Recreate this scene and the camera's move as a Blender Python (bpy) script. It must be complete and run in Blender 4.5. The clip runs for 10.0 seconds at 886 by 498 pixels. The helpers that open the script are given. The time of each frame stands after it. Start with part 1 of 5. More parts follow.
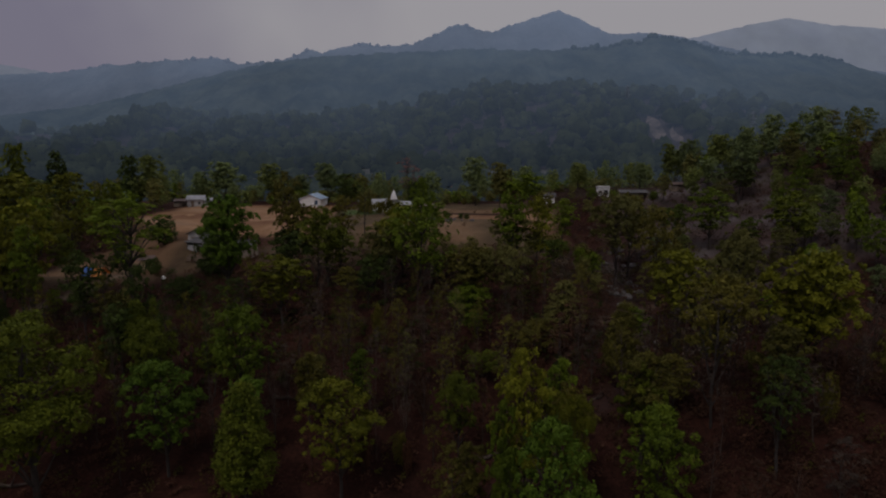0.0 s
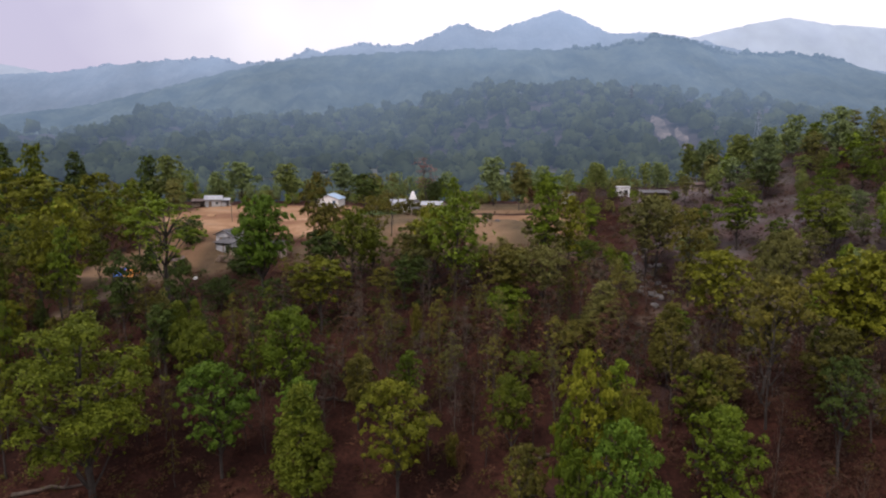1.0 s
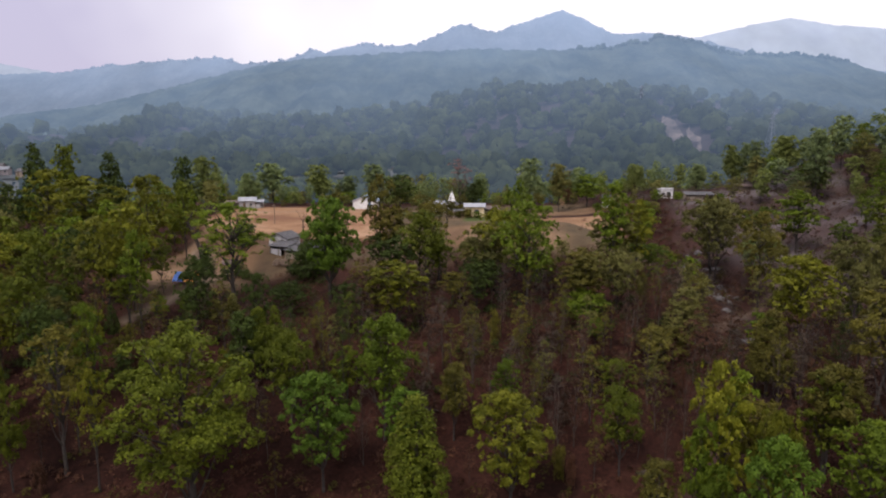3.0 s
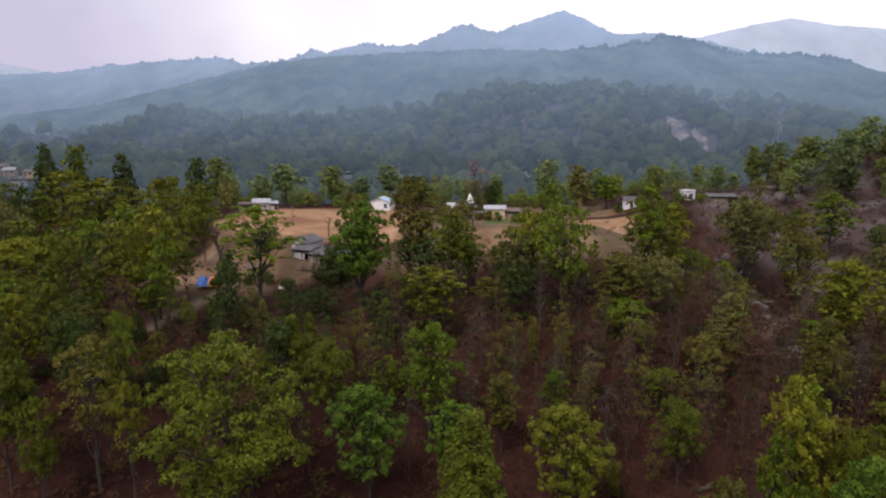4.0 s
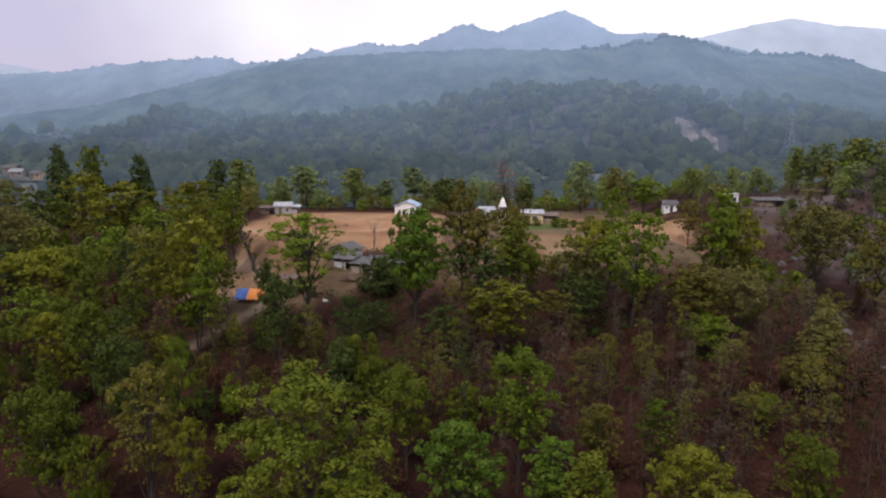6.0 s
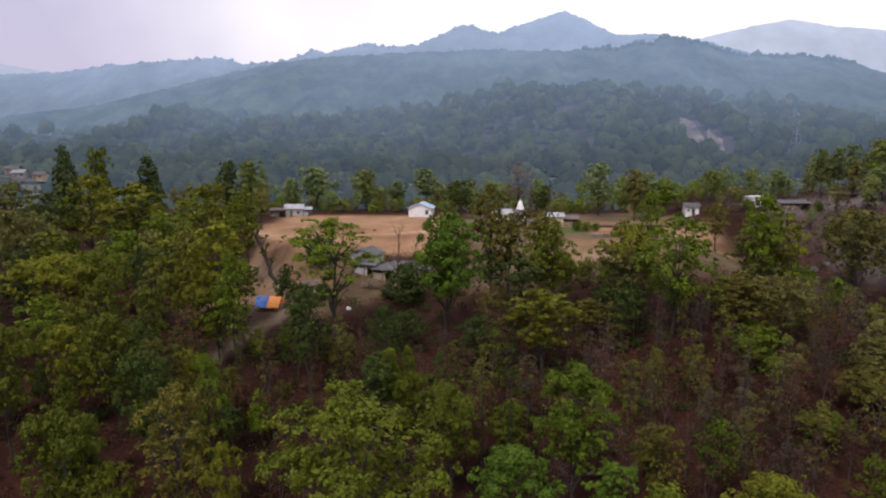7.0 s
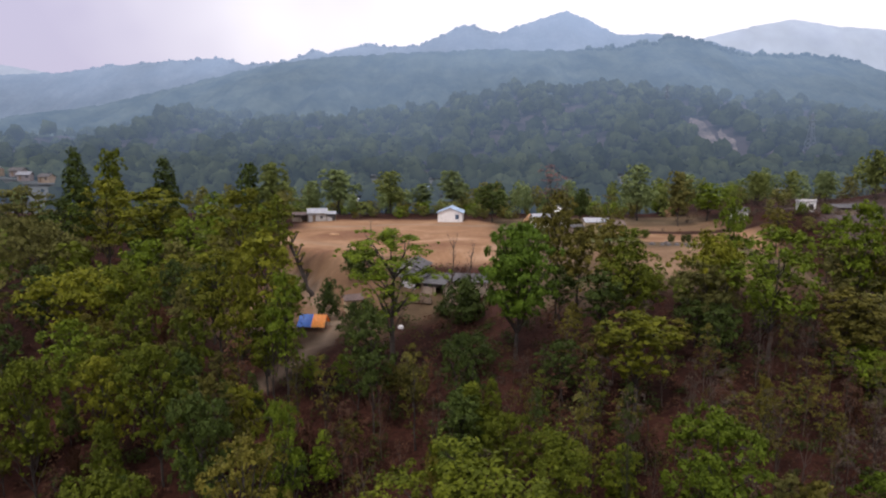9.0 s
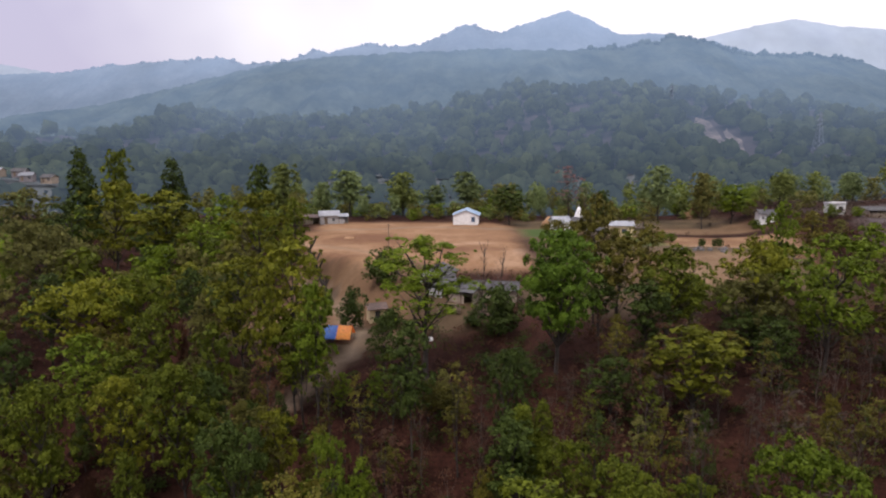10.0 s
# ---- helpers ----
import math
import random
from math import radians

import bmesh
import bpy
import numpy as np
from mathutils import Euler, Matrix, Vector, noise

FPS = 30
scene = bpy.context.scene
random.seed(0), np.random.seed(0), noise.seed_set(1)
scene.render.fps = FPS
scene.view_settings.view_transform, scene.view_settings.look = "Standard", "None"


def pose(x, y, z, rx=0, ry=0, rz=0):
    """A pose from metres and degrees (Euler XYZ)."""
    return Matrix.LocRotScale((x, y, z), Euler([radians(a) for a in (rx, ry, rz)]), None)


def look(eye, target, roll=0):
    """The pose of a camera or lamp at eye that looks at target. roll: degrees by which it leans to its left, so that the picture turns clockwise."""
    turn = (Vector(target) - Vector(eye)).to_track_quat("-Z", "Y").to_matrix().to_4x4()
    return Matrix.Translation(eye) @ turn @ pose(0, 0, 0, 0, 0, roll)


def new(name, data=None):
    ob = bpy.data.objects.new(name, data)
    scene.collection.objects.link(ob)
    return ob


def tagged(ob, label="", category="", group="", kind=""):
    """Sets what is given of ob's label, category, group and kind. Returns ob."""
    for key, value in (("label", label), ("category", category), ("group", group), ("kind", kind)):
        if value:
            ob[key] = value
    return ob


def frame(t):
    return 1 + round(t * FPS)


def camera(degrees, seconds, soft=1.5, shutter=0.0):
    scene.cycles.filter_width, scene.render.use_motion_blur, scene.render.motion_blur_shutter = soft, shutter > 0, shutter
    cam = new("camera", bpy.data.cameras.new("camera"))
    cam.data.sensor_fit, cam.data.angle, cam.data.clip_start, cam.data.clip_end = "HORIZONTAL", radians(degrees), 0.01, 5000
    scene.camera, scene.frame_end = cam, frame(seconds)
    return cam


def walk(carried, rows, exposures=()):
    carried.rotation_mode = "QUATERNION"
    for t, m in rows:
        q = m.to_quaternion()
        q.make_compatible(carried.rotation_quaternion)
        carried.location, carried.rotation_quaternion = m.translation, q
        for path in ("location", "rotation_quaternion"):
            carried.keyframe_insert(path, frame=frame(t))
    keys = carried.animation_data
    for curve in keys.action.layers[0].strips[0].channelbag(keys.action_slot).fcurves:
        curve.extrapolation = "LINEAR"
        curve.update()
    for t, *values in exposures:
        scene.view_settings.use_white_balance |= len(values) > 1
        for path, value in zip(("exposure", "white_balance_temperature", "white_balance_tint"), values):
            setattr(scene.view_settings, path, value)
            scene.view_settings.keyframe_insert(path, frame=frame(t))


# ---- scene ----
cam = camera(72.0, 10.0, 2.1)
METRES, EYE, TILT, LEAN, TURN = 60.0, 19.0, -9.0, 0.0, 0.0
ROWS = [
    (0.0, 0.0000, 0.0000, 0.0000, -0.000, 0.000, 0.000),
    (0.5, -0.0512, 0.0012, 0.0016, -0.019, -0.019, 0.019),
    (1.0, -0.1081, 0.0023, 0.0028, -0.052, -0.039, 0.019),
    (1.5, -0.1616, 0.0038, 0.0032, -0.039, -0.052, 0.045),
    (2.0, -0.2181, 0.0108, 0.0048, -0.019, -0.026, 0.039),
    (2.5, -0.2679, 0.0228, 0.0088, -0.013, -0.019, 0.013),
    (4.0, -0.4134, 0.0911, 0.0267, -0.032, -0.000, -0.032),
    (4.5, -0.4560, 0.1196, 0.0333, -0.032, -0.013, -0.032),
    (5.0, -0.5006, 0.1526, 0.0411, -0.084, -0.013, -0.026),
    (5.5, -0.5406, 0.1849, 0.0483, -0.123, -0.013, -0.019),
    (7.0, -0.6649, 0.2960, 0.0707, -0.247, 0.065, -0.052),
    (7.5, -0.7034, 0.3342, 0.0778, -0.253, 0.078, -0.052),
    (8.0, -0.7445, 0.3762, 0.0858, -0.279, 0.091, -0.045),
    (8.5, -0.7824, 0.4159, 0.0935, -0.279, 0.091, -0.026),
    (9.0, -0.8233, 0.4603, 0.1021, -0.273, 0.104, -0.006),
    (9.5, -0.8605, 0.5008, 0.1108, -0.266, 0.091, -0.006),
    (10.0, -0.8992, 0.5462, 0.1202, -0.260, 0.084, -0.013),
]
walk(cam, [(t, pose(0, 0, EYE, TILT, LEAN, TURN) @ pose(METRES * x, METRES * y, METRES * z, 90 + pitch, roll, yaw)) for t, x, y, z, yaw, pitch, roll in ROWS],
     ((0.0, -1.78, 6450, 16), (0.25, -1.22, 6450, 16), (0.5, -0.70, 6450, 16), (0.75, -0.30, 6450, 16), (1.0, 0.08, 6450, 16), (10.0, 0.08, 6450, 16)))

# ---- world, sun ----
world = bpy.data.worlds.new("hazy_sky")
scene.world = world
world.use_nodes = True
wn, wl = world.node_tree.nodes, world.node_tree.links
SUN_UP, SUN_ROUND = 58.0, 215.0
sky = wn.new("ShaderNodeTexSky")
sky.sky_type, sky.sun_disc = "NISHITA", False
sky.sun_elevation, sky.sun_rotation = radians(SUN_UP), radians(SUN_ROUND)
sky.dust_density, sky.air_density = 4.0, 1.5
# a thin veil of cloud over the whole sky, in broad soft patches
co, veil, tint, over = wn.new("ShaderNodeTexCoord"), wn.new("ShaderNodeTexNoise"), wn.new("ShaderNodeValToRGB"), wn.new("ShaderNodeMix")
side, west = wn.new("ShaderNodeSeparateXYZ"), wn.new("ShaderNodeMath")
veil.inputs["Scale"].default_value, veil.inputs["Detail"].default_value = 1.6, 4.0
wl.new(co.outputs["Generated"], veil.inputs["Vector"])
wl.new(co.outputs["Generated"], side.inputs["Vector"])
west.operation = "MULTIPLY_ADD"
west.inputs[1].default_value = 0.55
wl.new(side.outputs["X"], west.inputs[0])
wl.new(veil.outputs["Fac"], west.inputs[2])
wl.new(west.outputs["Value"], tint.inputs["Fac"])
tint.color_ramp.elements[0].position, tint.color_ramp.elements[0].color = 0.18, (6.2, 5.9, 7.6, 1)
tint.color_ramp.elements[1].position, tint.color_ramp.elements[1].color = 0.50, (11.6, 11.4, 11.6, 1)
over.data_type = "RGBA"
over.inputs[0].default_value = 0.85
wl.new(sky.outputs["Color"], over.inputs[6])
wl.new(tint.outputs["Color"], over.inputs[7])
wl.new(over.outputs[2], wn["Background"].inputs["Color"])
# an overcast sky is brightest overhead
lift = wn.new("ShaderNodeMapRange")
for key, v in (("From Min", 0.25), ("From Max", 1.0), ("To Min", 0.10), ("To Max", 0.146)):
    lift.inputs[key].default_value = v
wl.new(side.outputs["Z"], lift.inputs["Value"])
wl.new(lift.outputs["Result"], wn["Background"].inputs["Strength"])
sun = new("sun", bpy.data.lights.new("sun", "SUN"))
sun.data.energy, sun.data.angle, sun.data.color = 1.9, radians(9), (1.0, 0.95, 0.87)
az, el = radians(SUN_ROUND), radians(SUN_UP)
sun.matrix_world = look((0, 0, 0), (-math.sin(az) * math.cos(el), -math.cos(az) * math.cos(el), -math.sin(el)))


# ---- materials ----
def ramp(nt, fac, stops):
    r = nt.nodes.new("ShaderNodeValToRGB")
    r.color_ramp.elements[0].position, r.color_ramp.elements[1].position = stops[0][0], stops[-1][0]
    for p, c in stops[1:-1]:
        r.color_ramp.elements.new(p)
    for e, (p, c) in zip(r.color_ramp.elements, stops):
        e.position, e.color = p, (*c, 1)
    nt.links.new(fac, r.inputs["Fac"])
    return r.outputs["Color"]


def fractal(nt, scale, detail=4.0, rough=0.55, space="Object", distort=0.0):
    co = nt.nodes.new("ShaderNodeTexCoord")
    n = nt.nodes.new("ShaderNodeTexNoise")
    n.inputs["Scale"].default_value, n.inputs["Detail"].default_value = scale, detail
    n.inputs["Roughness"].default_value, n.inputs["Distortion"].default_value = rough, distort
    nt.links.new(co.outputs[space], n.inputs["Vector"])
    return n.outputs["Fac"]


def mixed(nt, fac, a, b, how="MIX"):
    m = nt.nodes.new("ShaderNodeMix")
    m.data_type, m.blend_type = "RGBA", how
    for key, v in (("Factor", fac), ("A", a), ("B", b)):
        socket = [s for s in m.inputs if s.name == key and s.type == ("VALUE" if key == "Factor" else "RGBA")][0]
        if isinstance(v, (int, float)):
            socket.default_value = v
        elif isinstance(v, tuple):
            socket.default_value = (*v, 1)
        else:
            nt.links.new(v, socket)
    return [s for s in m.outputs if s.type == "RGBA"][0]


def surface(name, c1, c2, scale=1.0, fine=8.0, rough=0.85, bump=0.3, metal=0.0, depth=0.05):
    """A weathered surface: two tones in broad patches, broken up by a finer grain."""
    m = bpy.data.materials.new(name)
    m.use_nodes = True
    nt = m.node_tree
    b = nt.nodes["Principled BSDF"]
    broad = ramp(nt, fractal(nt, scale), ((0.35, c1), (0.65, c2)))
    grain = ramp(nt, fractal(nt, fine * scale, 6), ((0.3, (0.72, 0.72, 0.72)), (0.7, (1.1, 1.1, 1.1))))
    nt.links.new(mixed(nt, 1.0, broad, grain, "MULTIPLY"), b.inputs["Base Color"])
    b.inputs["Roughness"].default_value, b.inputs["Metallic"].default_value = rough, metal
    bn = nt.nodes.new("ShaderNodeBump")
    bn.inputs["Strength"].default_value, bn.inputs["Distance"].default_value = bump, depth
    nt.links.new(fractal(nt, fine * scale, 6), bn.inputs["Height"])
    nt.links.new(bn.outputs["Normal"], b.inputs["Normal"])
    return m


def foliage(name, c1, c2, spread=0.35, through_light=0.09, patches=0.6, contrast=0.28):
    """Leaves: every leaf and every tree a little different in tone; some light comes through."""
    m = bpy.data.materials.new(name)
    m.use_nodes = True
    nt = m.node_tree
    b = nt.nodes["Principled BSDF"]
    geo, ob = nt.nodes.new("ShaderNodeNewGeometry"), nt.nodes.new("ShaderNodeObjectInfo")
    leaf = ramp(nt, geo.outputs["Random Per Island"], ((0.0, tuple(a * 0.72 + b * 0.28 for a, b in zip(c1, c2))), (1.0, tuple(a * 0.22 + b * 0.78 for a, b in zip(c1, c2)))))
    tree = ramp(nt, ob.outputs["Random"], ((0.0, (1 - spread, 1 - spread * 0.9, 1 - spread)), (0.5, (1, 1, 1)), (1.0, (1 + spread * 0.8, 1 + spread * 0.8, 1 + spread * 0.5))))
    tone = mixed(nt, 1.0, leaf, tree, "MULTIPLY")
    patch = ramp(nt, fractal(nt, patches, 3), ((0.3, (1 - contrast * 1.3, 1 - contrast * 1.2, 1 - contrast * 1.3)), (0.7, (1 + contrast * 0.8, 1 + contrast * 0.6, 1.0))))
    tone = mixed(nt, 1.0, tone, patch, "MULTIPLY")
    nt.links.new(tone, b.inputs["Base Color"])
    b.inputs["Roughness"].default_value = 0.7
    b.inputs["Specular IOR Level"].default_value = 0.12
    t = nt.nodes.new("ShaderNodeBsdfTranslucent")
    nt.links.new(tone, t.inputs["Color"])
    mix = nt.nodes.new("ShaderNodeMixShader")
    mix.inputs["Fac"].default_value = through_light
    nt.links.new(b.outputs["BSDF"], mix.inputs[1])
    nt.links.new(t.outputs["BSDF"], mix.inputs[2])
    nt.links.new(mix.outputs["Shader"], nt.nodes["Material Output"].inputs["Surface"])
    return m


def corrugated(name, c1, c2, rough=0.5, metal=0.3):
    m = surface(name, c1, c2, 0.5, 6.0, rough, 0.2, metal)
    nt = m.node_tree
    co = nt.nodes.new("ShaderNodeTexCoord")
    w = nt.nodes.new("ShaderNodeTexWave")
    w.wave_type, w.bands_direction = "BANDS", "X"
    w.inputs["Scale"].default_value = 2.2
    nt.links.new(co.outputs["Object"], w.inputs["Vector"])
    bn = nt.nodes.new("ShaderNodeBump")
    bn.inputs["Strength"].default_value, bn.inputs["Distance"].default_value = 0.6, 0.05
    nt.links.new(w.outputs["Fac"], bn.inputs["Height"])
    nt.links.new(bn.outputs["Normal"], nt.nodes["Principled BSDF"].inputs["Normal"])
    return m


LEAF = {
    "fresh green": foliage("leaves_fresh", (0.044, 0.069, 0.005), (0.120, 0.166, 0.011)),
    "leaf green": foliage("leaves_green", (0.034, 0.046, 0.004), (0.106, 0.128, 0.009), 0.25),
    "yellow-green": foliage("leaves_yellow", (0.062, 0.070, 0.005), (0.156, 0.160, 0.012), 0.25),
    "dark green": foliage("leaves_dark", (0.020, 0.034, 0.008), (0.054, 0.076, 0.014), 0.2),
    "bright green": foliage("leaves_bright", (0.032, 0.066, 0.006), (0.092, 0.148, 0.014), 0.15),
    "olive": foliage("leaves_olive", (0.056, 0.052, 0.009), (0.116, 0.104, 0.018)),
    # haze painted into these three: lighter, greyer leaves that let more light through
    "haze-paled green": foliage("leaves_pale", (0.100, 0.124, 0.036), (0.178, 0.210, 0.060), 0.25, 0.34, 0.6, 0.2),
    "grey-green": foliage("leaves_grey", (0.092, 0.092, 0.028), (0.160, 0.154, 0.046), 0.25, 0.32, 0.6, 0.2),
    "haze-silvered green": foliage("leaves_silvery", (0.108, 0.144, 0.062), (0.186, 0.232, 0.096), 0.25, 0.36, 0.6, 0.15),
    "brownish": foliage("leaves_dry", (0.050, 0.023, 0.015), (0.088, 0.042, 0.027)),
    "grey-brown": foliage("leaves_grey_brown", (0.044, 0.033, 0.028), (0.080, 0.060, 0.050)),
    # russet leaves, lightened and dulled with painted haze
    "russet": foliage("leaves_russet", (0.190, 0.112, 0.124), (0.260, 0.150, 0.158), 0.2, 0.3),
}
BARK = surface("bark", (0.026, 0.020, 0.016), (0.058, 0.046, 0.038), 2.0, 6.0, 0.95, 0.6)
BARK_PALE = surface("bark_pale", (0.050, 0.034, 0.026), (0.092, 0.068, 0.052), 2.0, 6.0, 0.95, 0.5)

# ---- the lie of the land ----
def smooth(a, b, v):
    k = min(1.0, max(0.0, (v - a) / (b - a)))
    return k * k * (3 - 2 * k)


SLOPE = ((-80, -40), (20, -32), (45, -26), (60, -21.5), (75, -17.5), (90, -12.8), (105, -7.6), (118, -5.3), (132, -4.0), (146, -2.8),
         (158, -0.6), (170, 0), (240, 0.3), (256, -2), (300, -11), (350, -10), (450, -1), (560, 5), (5000, 0))


def fall(y):
    """The height along the hillside, from the gully up to the terrace and down to the river."""
    total = 0.0
    for d in (-6, -3, 0, 3, 6):
        for (y0, z0), (y1, z1) in zip(SLOPE, SLOPE[1:]):
            if y0 <= y + d < y1:
                total += z0 + (z1 - z0) * (y + d - y0) / (y1 - y0)
    return total / 5


def lie(x, y):
    """The ground's height at a place."""
    z = fall(y)
    near = smooth(260, 236, y) if y > 100 else 1.0
    z += 4.0 * smooth(-34, -12, x) * smooth(28, 10, x) * smooth(120, 142, y) * smooth(172, 150, y)
    z += 9.0 * smooth(2, 52, x) * smooth(98, 66, y)
    z -= 6.0 * math.exp(-((x - 40 + 0.10 * (y - 148)) / 13) ** 2) * smooth(80, 105, y) * smooth(185, 160, y)
    z += 5.2 * smooth(20, 50, x) * smooth(165, 190, y) * near
    z += 17.0 * smooth(58, 125, x) * smooth(20, 120, y) * smooth(238, 196, y)
    z += 1.1 * math.exp(-((x + 8) / 9) ** 2 - ((y - 185) / 9) ** 2)
    z += 2.2 * smooth(-80, -72, x) * smooth(-50, -60, x) * smooth(126, 136, y) * smooth(166, 152, y)
    z += 1.3 * math.exp(-((x + 52) / 9) ** 2 - ((y - 132) / 8) ** 2)
    # the bank below the field, down to the wood in the west
    out = max(-0.8125 * (x + 74) - 0.583 * (y - 155.5), -0.94 * (x + 93) - 0.25 * (y - 190) if y > 172 else -9)
    k = smooth(0, 9, out) * smooth(116, 128, y) * smooth(228, 205, y)
    z += (-6.5 - z) * k
    z += 1.2 * noise.noise((x * 0.035, y * 0.035, 3.1)) * smooth(158, 140, y) + 0.35 * noise.noise((x * 0.13, y * 0.13, 7.7))
    z += 20.0 * math.exp(-((x + 275) / 70) ** 2 - ((y - 335) / 50) ** 2)
    if y > 236:
        z += 3.0 * noise.noise((x * 0.012, y * 0.012, 1.3)) * smooth(236, 320, y)
    return z
# ---- end of the lie of the land ----


def mesh_of(name, verts, faces, mat, shade=False):
    me = bpy.data.meshes.new(name)
    me.from_pydata(verts, [], faces)
    me.materials.append(mat)
    if shade:
        me.polygons.foreach_set("use_smooth", [True] * len(me.polygons))
    me.update()
    return me


def soil():
    """Leaf litter on the wooded slope, bare beaten earth on the terrace, paths worn pale, a grey valley floor with haze
    painted in.
    """
    m = bpy.data.materials.new("soil")
    m.use_nodes = True
    nt = m.node_tree
    b = nt.nodes["Principled BSDF"]
    b.inputs["Roughness"].default_value = 0.95
    b.inputs["Specular IOR Level"].default_value = 0.1
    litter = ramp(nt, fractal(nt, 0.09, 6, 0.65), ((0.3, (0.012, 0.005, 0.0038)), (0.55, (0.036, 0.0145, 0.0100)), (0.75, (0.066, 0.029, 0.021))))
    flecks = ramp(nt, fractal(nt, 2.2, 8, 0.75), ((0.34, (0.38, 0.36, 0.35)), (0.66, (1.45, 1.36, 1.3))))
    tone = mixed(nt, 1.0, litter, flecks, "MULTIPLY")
    field = ramp(nt, fractal(nt, 0.05, 5, 0.6, distort=0.6), ((0.32, (0.170, 0.088, 0.050)), (0.5, (0.260, 0.150, 0.082)), (0.68, (0.380, 0.250, 0.160))))
    field = mixed(nt, 1.0, field, ramp(nt, fractal(nt, 0.9, 8, 0.7), ((0.3, (0.80, 0.78, 0.76)), (0.7, (1.08, 1.08, 1.08)))), "MULTIPLY")
    dry = ramp(nt, fractal(nt, 0.12, 6, 0.65), ((0.3, (0.050, 0.036, 0.022)), (0.5, (0.090, 0.064, 0.036)), (0.7, (0.140, 0.096, 0.058))))
    # valley: grey floor with distance haze put into its colour
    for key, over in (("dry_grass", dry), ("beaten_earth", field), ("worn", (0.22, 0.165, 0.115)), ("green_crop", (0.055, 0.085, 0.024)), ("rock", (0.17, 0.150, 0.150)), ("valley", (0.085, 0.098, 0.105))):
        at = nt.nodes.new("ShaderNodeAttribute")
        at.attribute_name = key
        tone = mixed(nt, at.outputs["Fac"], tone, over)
    nt.links.new(tone, b.inputs["Base Color"])
    bn = nt.nodes.new("ShaderNodeBump")
    bn.inputs["Strength"].default_value, bn.inputs["Distance"].default_value = 0.7, 0.25
    nt.links.new(fractal(nt, 1.6, 8, 0.75), bn.inputs["Height"])
    nt.links.new(bn.outputs["Normal"], b.inputs["Normal"])
    return m


def near_line(x, y, line):
    """The distance from a place to a bent line."""
    best = 1e9
    for (x0, y0), (x1, y1) in zip(line, line[1:]):
        k = min(1, max(0, ((x - x0) * (x1 - x0) + (y - y0) * (y1 - y0)) / ((x1 - x0) ** 2 + (y1 - y0) ** 2)))
        best = min(best, math.hypot(x - x0 - k * (x1 - x0), y - y0 - k * (y1 - y0)))
    return best


PATH = ((-72.5, 101), (-69, 107), (-66, 114), (-66, 124))
FOOTPATH = ((-66, 124), (-71, 136), (-75.3, 145), (-82, 155.5))
TRACK = ((6, 62), (20, 76), (31, 88), (33, 103), (38, 125), (41, 148), (46, 168))
TRAIL = ((60, 134), (54, 129), (49, 125), (40, 117), (33, 109), (28, 103))


def in_field(x, y):
    """How far a place lies in the bare playing field (0 to 1)."""
    w = 2.5 * noise.noise((x * 0.08, y * 0.08, 5.0))
    bank = -0.8125 * (x + 74) - 0.583 * (y - 155.5)
    return smooth(2.5, -1.0, bank) * smooth(-93, -87, x + w) * smooth(-32, -38, x + w) * smooth(138, 147, y + w - 8 * smooth(-66, -58, x)) * smooth(222, 214, y + w)


